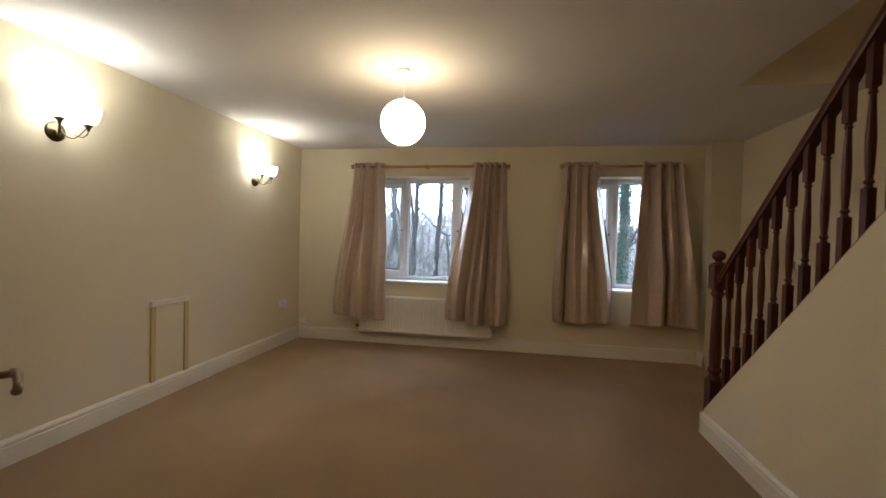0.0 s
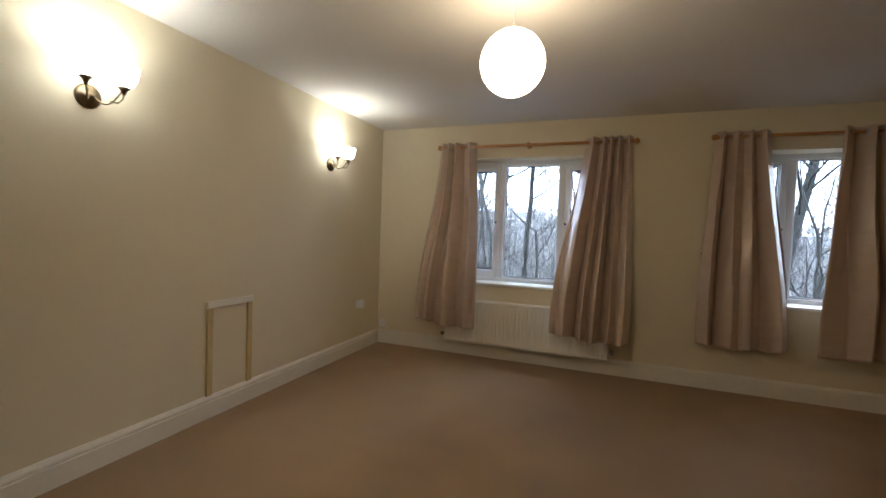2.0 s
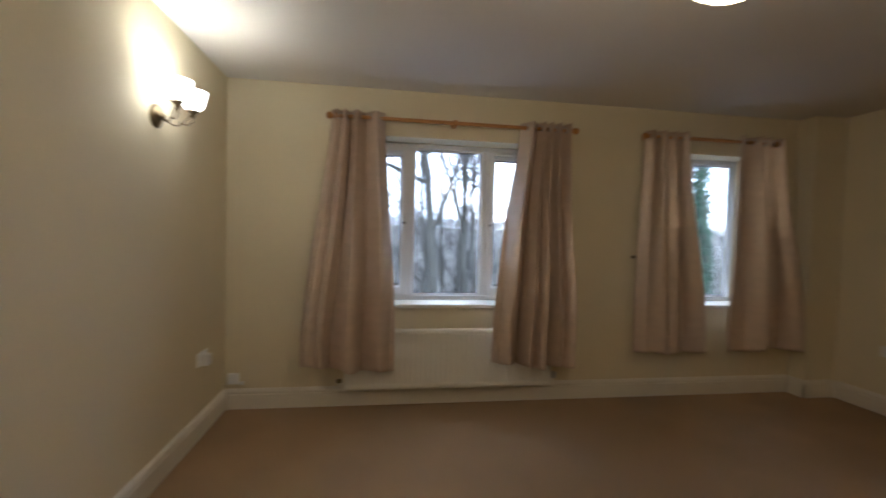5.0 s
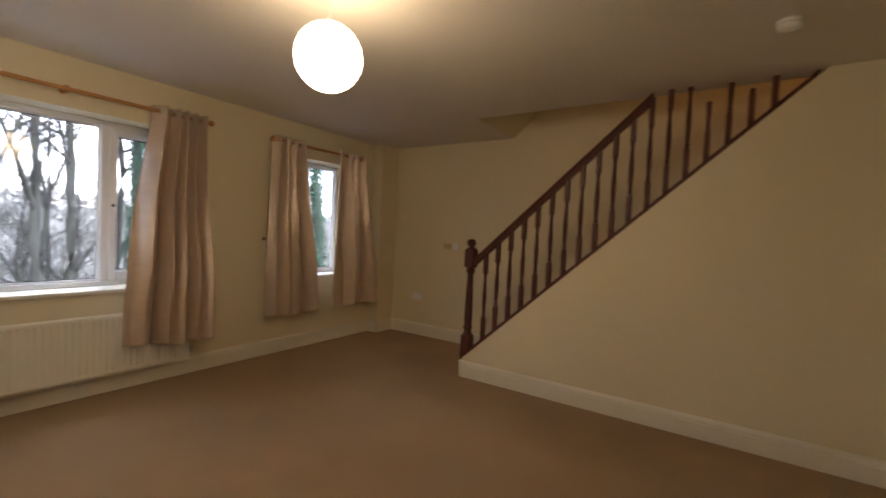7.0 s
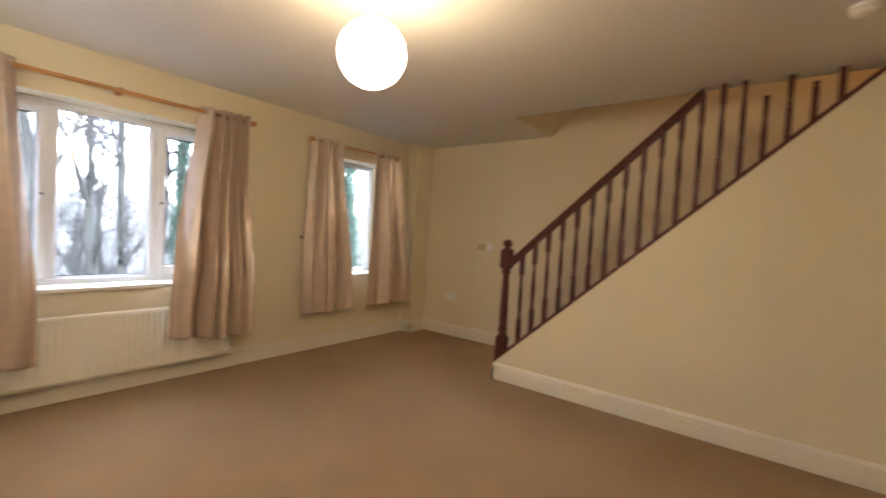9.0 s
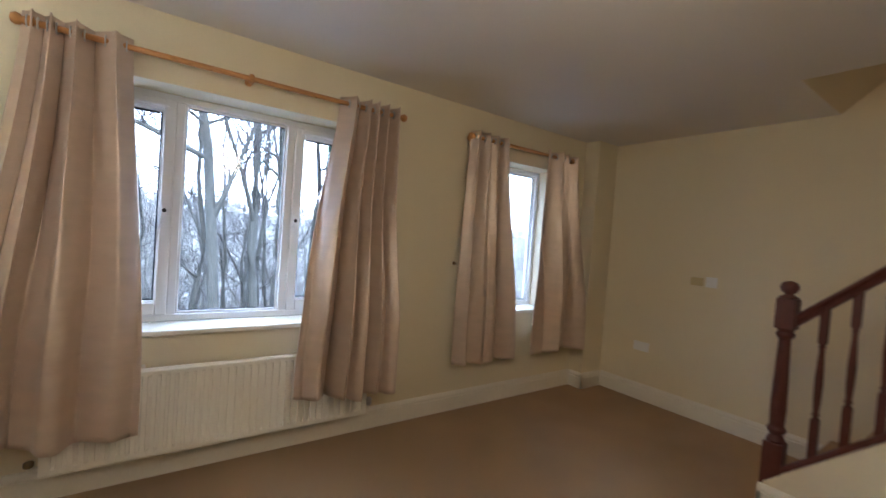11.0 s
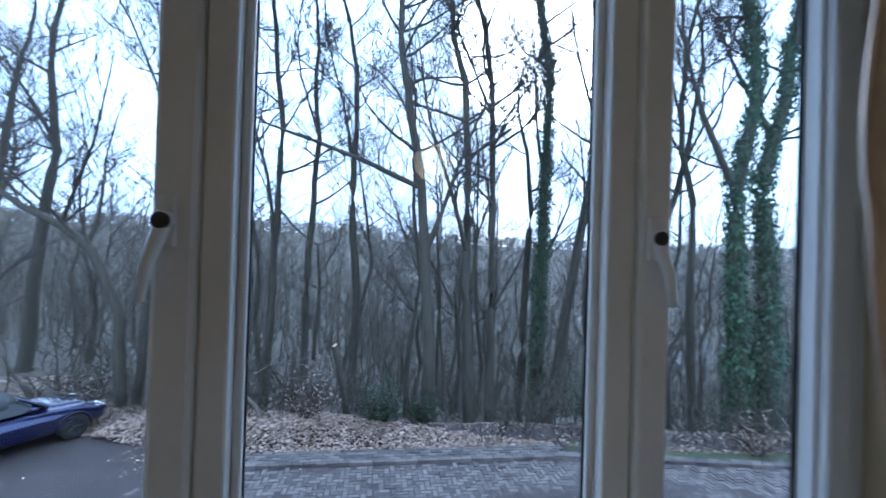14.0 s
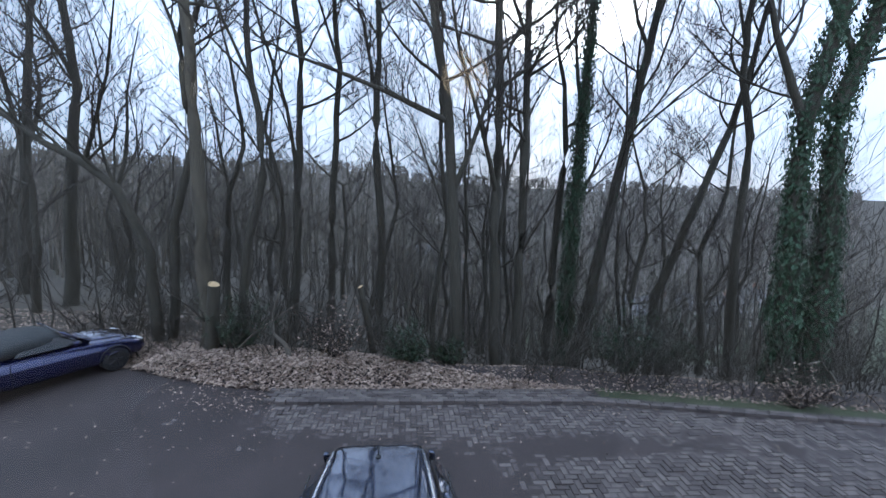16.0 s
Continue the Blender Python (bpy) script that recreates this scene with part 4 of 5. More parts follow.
tree("tall grey bare tree on the slope", [(-16.7, 24, -3.6), (-16.0, 24, 2.7), (-15.4, 24, 8.2)], 0.26, 1, 16, start=0.4)
tree("forked bare tree behind the parked car", [(-12.6, 21, -3), (-12.2, 21, 1.6), (-11.8, 21, 4.5), (-12.1, 21, 7.2)], 0.24, 2, 18, start=0.42)
tree("crooked leaning bare tree with a low bough", [(-6.8, 16, -2.4), (-6.9, 16, -0.4), (-7.55, 16, 1.15), (-8.3, 16.1, 1.75), (-9.3, 16.2, 2.2)], 0.15, 3, 14, start=0.35, side=(-0.5, 0, 0.8), tall=5.0)
tree("crooked bare tree beside a pale trunk", [(-6.6, 16.3, -2.4), (-6.4, 16.3, 0.4), (-5.9, 16.3, 2.4), (-6.1, 16.3, 4.2)], 0.13, 31, 14, start=0.4)
tree("pale straight ash trunk above the leaf bank", [(-5.1, 15, -2.3), (-5.2, 15, 0.6), (-5.25, 15, 3.4), (-5.35, 15, 5.1)], 0.19, 4, 18, start=0.5, bark=PALE_BARK)
tree("slender leaning bare tree", [(-4.6, 15.4, -2.6), (-4.3, 15.4, 0.1), (-3.9, 15.4, 1.6), (-4.0, 15.4, 3.0)], 0.11, 41, 13, start=0.38)
tree("slender straight bare tree", [(-4.0, 18, -3.4), (-3.8, 18, 0.1), (-3.65, 18, 5.0)], 0.15, 5, 14, start=0.42)
tree("slender forked bare tree", [(-3.0, 19, -3.2), (-2.95, 19, 0.4), (-2.8, 19, 3.6)], 0.15, 6, 15, start=0.38)
tree("thin crooked bare tree", [(-1.4, 18, -3.4), (-1.27, 18, 0.2), (-1.5, 18, 2.55), (-1.43, 18, 5.7)], 0.16, 7, 14, start=0.45)
big = tree("forked bare oak with a long low limb", [(0.84, 15, -3.1), (0.6, 15, 0.5), (0.38, 15, 2.97), (-0.07, 15, 5.5)], 0.17, 8, 27, start=0.42, reach=4.4)
tree("straight bare tree close to the drive", [(1.9, 15.5, -3.4), (1.67, 15.5, 0.5), (1.66, 15.5, 3.9), (1.5, 15.5, 5.8)], 0.165, 9, 26, start=0.4, reach=3.9)
tree("straight dark bare tree", [(2.53, 16, -3.6), (2.5, 16, 0.46), (2.47, 16, 3.4), (2.37, 16, 6.1)], 0.15, 10, 26, start=0.38, reach=3.7)
tree("short dark leaning trunk", [(4.59, 19.47, -5.65), (4.71, 19.47, -0.15), (4.88, 19.47, 2.96), (4.66, 19.47, 5.06)], 0.21, 11, 9, start=0.55, tall=8.5)
tree("leaning tree wrapped in green ivy", [(4.95, 18.75, -5.36), (4.98, 18.75, -0.73), (5.1, 18.75, 4.04), (5.18, 18.75, 7.37)], 0.22, 12, 14, start=0.55, tall=17.0, ivy=12000)
tree("tree leaning out with fanned branches", [(5.03, 18.31, -5.07), (5.75, 18.31, -1.02), (6.4, 18.31, 3.03), (7.12, 18.31, 7.37)], 0.21, 13, 28, start=0.32, tall=16.0, reach=7.0, side=(0.75, 0.1, 0.5), ivy=500)
tree("crooked leaning bare tree on the steep slope", [(7.0, 17, -4.7), (7.05, 17, -1.6), (7.8, 17, 0.5), (8.4, 17, 2.2)], 0.16, 14, 14, start=0.4)
tree("crooked thin bare tree on the steep slope", [(6.4, 16.5, -4.6), (6.0, 16.5, -1.6), (6.3, 16.5, 0.3), (6.1, 16.5, 1.6)], 0.12, 44, 10, start=0.4, tall=4.0)
tree("thin straight bare tree", [(8.9, 16, -4.3), (8.65, 16, -0.2), (8.7, 16, 3.1), (8.3, 16, 4.6)], 0.15, 15, 14, start=0.42)
tree("thick trunk covered in ivy", [(8.55, 14, -3.6), (8.37, 14, 0.1), (8.25, 14, 3.05), (8.8, 14, 5.7)], 0.24, 16, 12, start=0.55, ivy=9000)
tree("thick ivy-clad trunk with a spreading crown", [(9.3, 14, -3.4), (9.23, 14, 0.5), (9.07, 14, 3.5), (9.65, 14, 5.5)], 0.25, 17, 18, start=0.42, reach=4.5, ivy=9000)
for i in range(34):
    rnd = random.Random(500 + i)
    y = 17.5 + 17 * ((i * 0.618) % 1.0)
    x = -0.92 * y + (i + rnd.random()) * 1.84 * y / 34
    z = ground_z(x, y)
    pts, px = [(x, y, z)], x
    for k in range(1, 5):
        px += rnd.uniform(-0.55, 0.55)
        pts.append((px, y + rnd.uniform(-0.3, 0.3), z + k * rnd.uniform(1.6, 2.2)))
    tree("crooked bare tree further down the slope", pts, rnd.uniform(0.08, 0.15), 600 + i, 8, start=0.22, kids=(5, 3), reach=3.4, tall=z + 10, forks=1)

for i in range(9):
    rnd = random.Random(800 + i)
    y = 16.8 + 0.9 * i
    x = -0.4 + 0.16 * (y - 5) + ((i * 0.618) % 1.0 - 0.35) * 3.6
    z = ground_z(x, y)
    pts, px = [(x, y, z)], x
    for k in range(1, 5):
        px += rnd.uniform(-0.3, 0.3)
        pts.append((px, y, z + 2.0 * k))
    tree("slender dark bare tree among the oaks", pts, rnd.uniform(0.07, 0.12), 820 + i, 9, start=0.3, kids=(5, 3), reach=2.8, tall=z + 12, forks=1)

# the long low limb of the oak
rnd = random.Random(77)
limb, limb_twigs = Tubes(), Tubes()
lp = [Vector(p) for p in ((0.36, 15, 2.95), (-0.3, 14.9, 3.2), (-0.91, 14.9, 3.47), (-2.17, 14.8, 3.89), (-3.2, 14.8, 4.2), (-4.09, 14.8, 4.66))]
limb.add(lp, [0.075, 0.07, 0.06, 0.045, 0.03, 0.012], 7)
for i in range(26):
    k = rnd.uniform(0.6, 4.9)
    q = lp[int(k)].lerp(lp[int(k) + 1], k - int(k))
    bough(limb, rnd, q, (Vector((-0.6, 0, 0.5)) + 0.8 * unit(rnd)).normalized(), rnd.uniform(0.6, 1.7), 0.016, 1, limb_twigs, (5, 4, 3))
limb.mesh("low_limb", BARK, big, "long low limb")
limb_twigs.mesh("limb_twigs", TWIG, big, "bare twigs")


def stump(base, top, r, label):
    t = empty("cut_stump", base, label, "tree stump", "sawn stumps")
    a, b = Vector(base), Vector(top)
    tb = Tubes()
    tb.add([a - Vector((0, 0, 0.3)), a.lerp(b, 0.5), b], [r * 1.25, r * 1.05, r], 10)
    tb.mesh("stem", BARK, t, "rough bark stem")
    bm = bmesh.new()
    lathe(bm, [(r * 0.99, 0.0), (r * 0.96, 0.012), (0.005, 0.016)], (0, 0, 0), "z", 12)
    ob = part("cut_face", bm, CUTWOOD, t, "pale fresh sawn face")
    ob.matrix_basis = Matrix.Translation(b - a) @ (b - a).to_track_quat("Z", "Y").to_matrix().to_4x4() @ pose(0, 0, 0, 25)


stump((-5.0, 14.8, -2.6), (-4.82, 14.7, -0.9), 0.13, "sawn leaning stump with a pale cut top")
stump((-1.2, 15, -2.8), (-1.6, 14.9, -0.95), 0.075, "thin sawn stump with a pale cut top")

# understorey saplings and brush on the slope
rnd = random.Random(21)
sap = Tubes()
for i in range(260):
    y = 14.6 + 17 * rnd.random() ** 1.3
    x = rnd.uniform(-0.95, 0.95) * y
    p = Vector((x, y, ground_z(x, y) - 0.1))
    bough(sap, rnd, p, Vector((rnd.uniform(-0.25, 0.25), rnd.uniform(-0.2, 0.2), 1)).normalized(), rnd.uniform(2.0, 6.5), rnd.uniform(0.012, 0.032), 0, sap, (9, 3), 0.5)
tagged(sap.mesh("saplings", SAPBARK), "thicket of thin bare saplings on the slope", "saplings", kind="stuff")
brush = Tubes()
for i in range(420):
    x = rnd.uniform(-9, 11)
    y = kerb_y(x) + (1.3 if x < 1 else 0.6) + rnd.random() ** 1.5 * 2.6
    p = Vector((x, y, ground_z(x, y) - 0.05))
    bough(brush, rnd, p, (Vector((0, 0, 0.8)) + 0.7 * unit(rnd)).normalized(), rnd.uniform(0.5, 1.5), 0.010, 1, brush, (5, 5, 3), 0.6)
for i in range(300):
    y = 16 + 34 * rnd.random() ** 1.4
    x = rnd.uniform(-1.0, 1.0) * y
    p = Vector((x, y, ground_z(x, y) - 0.1))
    for c in range(3):
        bough(brush, rnd, p, (Vector((0, 0, 0.7)) + 0.8 * unit(rnd)).normalized(), rnd.uniform(1.0, 2.4), 0.018, 1, brush, (6, 4), 0.6)
tagged(brush.mesh("brushwood", SAPBARK), "low tangled brushwood behind the leaf bank", "brushwood", kind="stuff")

# distant woods over the valley; haze is put into their twig colours
far, near_woods = Tubes(), Tubes()
for i in range(2000):
    y = 32 + 150 * rnd.random() ** 1.15
    x = rnd.uniform(-1.15, 1.15) * y
    p = Vector((x, y, ground_z(x, y) - 0.2))
    hh = rnd.uniform(6, 12)
    top = p + Vector((rnd.uniform(-0.8, 0.8), 0, hh))
    thick = 0.05 + y * 0.0007
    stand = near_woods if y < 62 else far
    if y < 62 and x > 0.3 * y and rnd.random() < 0.5:
        continue
    stand.add([p, p.lerp(top, 0.5) + Vector((rnd.uniform(-0.3, 0.3), 0, 0)), top], [thick * 1.6, thick, thick * 0.3], 3)
    for c in range(22):
        k = rnd.uniform(0.2, 0.97)
        q = p.lerp(top, k)
        d = (unit(rnd, 0.2) + Vector((0, 0, rnd.uniform(0.4, 1.1)))).normalized()
        stand.add([q, q + d * hh * 0.16, q + d * hh * 0.16 + (d + 0.6 * unit(rnd)) * hh * 0.13], [thick * 0.45, thick * 0.3, thick * 0.12], 3)
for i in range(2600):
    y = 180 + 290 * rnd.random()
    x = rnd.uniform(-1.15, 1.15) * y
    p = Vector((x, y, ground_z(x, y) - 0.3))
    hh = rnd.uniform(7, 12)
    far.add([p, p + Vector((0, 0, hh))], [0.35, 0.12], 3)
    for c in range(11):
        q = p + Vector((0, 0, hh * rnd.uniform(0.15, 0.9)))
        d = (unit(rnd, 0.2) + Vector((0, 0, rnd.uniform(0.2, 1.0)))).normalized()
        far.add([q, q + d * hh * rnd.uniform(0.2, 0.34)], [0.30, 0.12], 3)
tagged(near_woods.mesh("valley_woods", VALLEY), "grey leafless woods below the drive, twigs slightly paled for haze", "woods", kind="stuff")
tagged(far.mesh("distant_woods", FARTWIG), "leafless woods across the valley, grey-brown twigs paled for haze", "woods", kind="stuff")


# ---- leaf litter and paving ----
def leaf_at(tb, rnd, x, y, lift, size=1.0):
    p = Vector((x, y, ground_z(x, y) + lift))
    s = size * rnd.uniform(0.026, 0.056)
    a = rnd.uniform(0, 2 * math.pi)
    u = Vector((math.cos(a), math.sin(a), rnd.uniform(-0.5, 0.5))).normalized()
    w = Vector((-math.sin(a), math.cos(a), rnd.uniform(-0.5, 0.5))).normalized()
    tb.quad(p, u * s, w * s, Vector((0, 0, rnd.uniform(-0.2, 0.4) * s)))


litter = Tubes()
rnd = random.Random(33)
for i in range(24000):
    x = rnd.uniform(-8.5, 3.2)
    s = abs(rnd.gauss(0.75, 0.6))
    if x > -1.5 and s > 1.25 - (x + 1.5) * 0.24:
        continue
    leaf_at(litter, rnd, x, kerb_y(x) + 0.40 + s, rnd.uniform(0.005, 0.07) + 0.10 * max(0.0, noise.noise(Vector((x * 1.9, s * 1.9, 8)))))
for i in range(1700):
    x, y = rnd.uniform(-7, 9), rnd.uniform(6.5, 12.7)
    if rnd.random() < 0.25 + 0.75 * smooth(10.5, 12.5, y):
        leaf_at(litter, rnd, x, y, 0.018, 0.55)
for i in range(260):
    x = rnd.uniform(-5.5, -2.8)
    leaf_at(litter, rnd, x, kerb_y(x) + rnd.gauss(0.0, 0.35), 0.02, 0.7)
for i in range(3500):
    x = rnd.uniform(0.0, 9.5)
    leaf_at(litter, rnd, x, kerb_y(x) + 0.45 + 2.6 * rnd.random() ** 1.4, 0.02, 0.8)
for i in range(5000):
    x = rnd.uniform(-15, -5.0)
    leaf_at(litter, rnd, x, kerb_y(x) + rnd.uniform(0.6, 5.5), 0.03)
tagged(litter.mesh("fallen_leaves", LEAF, None, "", False), "drift of dry brown fallen leaves", "leaves", kind="stuff")


def shrub(x, y, width, tall, leaves, leaf_mat, name, label, category, seed):
    """A low bush: thin stems from one root, and leaves held on their outer lengths."""
    rnd = random.Random(seed)
    root = Vector((x, y, ground_z(x, y) - 0.05))
    bush = empty(name, root, label, category)
    stems, lv = Tubes(), Tubes()
    for i in range(26):
        d = Vector((rnd.uniform(-1, 1) * width / tall, rnd.uniform(-0.7, 0.7) * width / tall, 1.0)).normalized()
        bough(stems, rnd, root, d, tall * rnd.uniform(0.8, 1.5), 0.012, 1, stems, (5, 4), 0.5)
    tips = [v for v in stems.v if v.z > root.z + 0.12 * tall]
    for i in range(leaves):
        p = tips[rnd.randrange(len(tips))] + 0.05 * unit(rnd)
        s = rnd.uniform(0.022, 0.045)
        a = unit(rnd, 0.8).normalized()
        lv.quad(p, a * s, a.cross(unit(rnd, 1.0)).normalized() * s * 0.8, Vector((0, 0, 0.012)))
    stems.mesh("stems", TWIG, bush, "thin woody stems")
    lv.mesh("leaves", leaf_mat, bush, "", False)


shrub(-0.5, 14.1, 0.7, 0.65, 1500, HOLLY, "holly_bush", "low dark green holly bush behind the leaf bank", "bush", 91)
shrub(0.5, 14.4, 0.6, 0.5, 900, HOLLY, "holly_bush", "low dark green holly bush behind the leaf bank", "bush", 92)
shrub(-4.4, 14.9, 0.9, 0.9, 1500, HOLLY, "holly_bush", "dark evergreen bush at the foot of the pale ash", "bush", 93)
shrub(4.6, 14.0, 0.8, 1.0, 1300, HOLLY, "holly_bush", "dark evergreen bush on the steep slope", "bush", 94)
shrub(6.3, 15.0, 0.9, 1.2, 1500, HOLLY, "holly_bush", "dark evergreen bush on the steep slope", "bush", 97)
shrub(-2.1, 14.2, 0.8, 0.9, 420, LEAF, "beech_shrub", "bare beech shrub holding dry brown leaves", "bush", 95)
shrub(7.3, 12.3, 0.8, 0.6, 420, LEAF, "beech_shrub", "low shrub with dry brown leaves by the kerb", "bush", 96)


def fallen_branch(pts, r, label):
    pts = [Vector((x, y, ground_z(x, y) + up)) for x, y, up in pts]
    tb = Tubes()
    tb.add(pts, [r * (1 - 0.7 * i / (len(pts) - 1)) for i in range(len(pts))], 7)
    tagged(tb.mesh("fallen_branch", DEADWOOD), label, "branch", "fallen branches")


fallen_branch([(-8.2, 17.0, 0.35), (-7.5, 16.9, 0.5), (-6.7, 16.8, 0.55), (-6.0, 16.9, 0.5)], 0.05, "pale fallen branch lying across the brush")
fallen_branch([(-4.3, 14.6, 0.1), (-3.9, 14.6, 0.5), (-3.6, 14.5, 0.75), (-3.0, 14.6, 1.2), (-2.2, 14.7, 1.35)], 0.026, "bent pale branch leaning out of the leaf bank")
fallen_branch([(-3.1, 14.4, 0.0), (-3.2, 14.4, 0.3), (-3.45, 14.4, 0.55), (-3.5, 14.5, 1.0), (-3.3, 14.5, 1.6)], 0.06, "crooked pale stem growing from the bank")
fallen_branch([(8.6, 12.6, 0.1), (8.4, 12.7, 0.5), (8.1, 12.7, 0.8), (7.8, 12.7, 0.75)], 0.035, "pale bent dead branch by the kerb")


# ---- parked cars ----
def car_paint(name, color):
    m = material(name, color, 0.10, 0.12, 3, 200, 0.0, metal=0.6, coat=1.0)
    m.node_tree.nodes["Principled BSDF"].inputs["Coat Roughness"].default_value = 0.02
    return m


RUBBER = material("tyre_rubber", (0.018, 0.018, 0.019), 0.85, 0.2, 10, 80, 0.1)
ALLOY = material("alloy_wheel", (0.10, 0.10, 0.105), 0.35, 0.1, 10, 80, 0.0, metal=1.0)
TINTED = material("dark_car_glass", (0.010, 0.012, 0.014), 0.10, 0.1, 3, 30, 0.0)
FABRIC = material("black_soft_top", (0.030, 0.034, 0.036), 0.8, 0.2, 4, 200, 0.2)
LENS = material("headlamp_lens", (0.75, 0.78, 0.8), 0.1, 0.05, 10, 50, 0.0, coat=1.0)
LAMPRED = material("red_lamp_lens", (0.30, 0.012, 0.012), 0.15, 0.1, 10, 50, 0.0, coat=1.0)
TRIM = material("silver_roof_rail", (0.55, 0.56, 0.58), 0.25, 0.05, 10, 80, 0.0, metal=1.0)


def hull(rows, power=4.0, n=24):
    """A rounded body through cross-sections: station, half width, bottom, top."""
    bm = bmesh.new()
    rings = []
    for s, w, z0, z1 in rows:
        ring = []
        for k in range(n):
            a = 2 * math.pi * k / n
            c, q = math.cos(a), math.sin(a)
            ring.append(bm.verts.new((s, w * math.copysign(abs(c) ** (2 / power), c), (z0 + z1) / 2 + (z1 - z0) / 2 * math.copysign(abs(q) ** (2 / power), q))))
        rings.append(ring)
    for a, b in zip(rings, rings[1:]):
        for k in range(n):
            j = (k + 1) % n
            bm.faces.new((a[k], a[j], b[j], b[k]))
    bm.faces.new(rings[0][::-1])
    bm.faces.new(rings[-1])
    bmesh.ops.recalc_face_normals(bm, faces=bm.faces)
    return bm


def patch(corners, thick=0.006):
    """A thin curved-edge panel through four corners, given thickness along its normal."""
    c = [Vector(p) for p in corners]
    nrm = (c[1] - c[0]).cross(c[3] - c[0]).normalized() * thick
    bm = bmesh.new()
    a = [bm.verts.new(p - nrm) for p in c]
    b = [bm.verts.new(p + nrm) for p in c]
    bm.faces.new(a[::-1])
    bm.faces.new(b)
    for i in range(4):
        j = (i + 1) % 4
        bm.faces.new((a[i], a[j], b[j], b[i]))
    bmesh.ops.recalc_face_normals(bm, faces=bm.faces)
    bmesh.ops.bevel(bm, geom=list(bm.edges), offset=0.004, segments=1, affect="EDGES")
    return bm


def wheel(car, s, y, r):
    side = 1 if y > 0 else -1
    bm = bmesh.new()
    lathe(bm, [(r * 0.62, -0.095), (r * 0.92, -0.10), (r, -0.07), (r, 0.07), (r * 0.92, 0.10), (r * 0.62, 0.095)], (s, y, r), "y", 28)
    w = part("wheel", bm, RUBBER, car, "black tyre on an alloy wheel", True)
    bm = bmesh.new()
    lathe(bm, [(r * 0.64, side * 0.06), (r * 0.64, side * 0.098), (r * 0.58, side * 0.10), (r * 0.54, side * 0.075), (0.05, side * 0.085), (0.03, side * 0.10)], (s, y, r), "y", 24)
    part("rim", bm, ALLOY, w, "silver alloy rim", True)
    for k in range(5):
        a = 2 * math.pi * k / 5
        sp = bmesh.new()
        tube(sp, [(s + 0.04 * math.cos(a), y + side * 0.098, r + 0.04 * math.sin(a)), (s + r * 0.57 * math.cos(a), y + side * 0.095, r + r * 0.57 * math.sin(a))], [0.022, 0.016], 6)
        part("spoke", sp, ALLOY, w)


def arch(car, s, y, r):
    bm = bmesh.new()
    tube(bm, [(s + r * 1.12 * math.cos(a), y, r + r * 1.12 * math.sin(a)) for a in [math.pi * (-0.08 + 1.16 * k / 16) for k in range(17)]], 0.020, 6)
    part("wheel_arch", bm, DARK, car, "dark wheel arch", True)


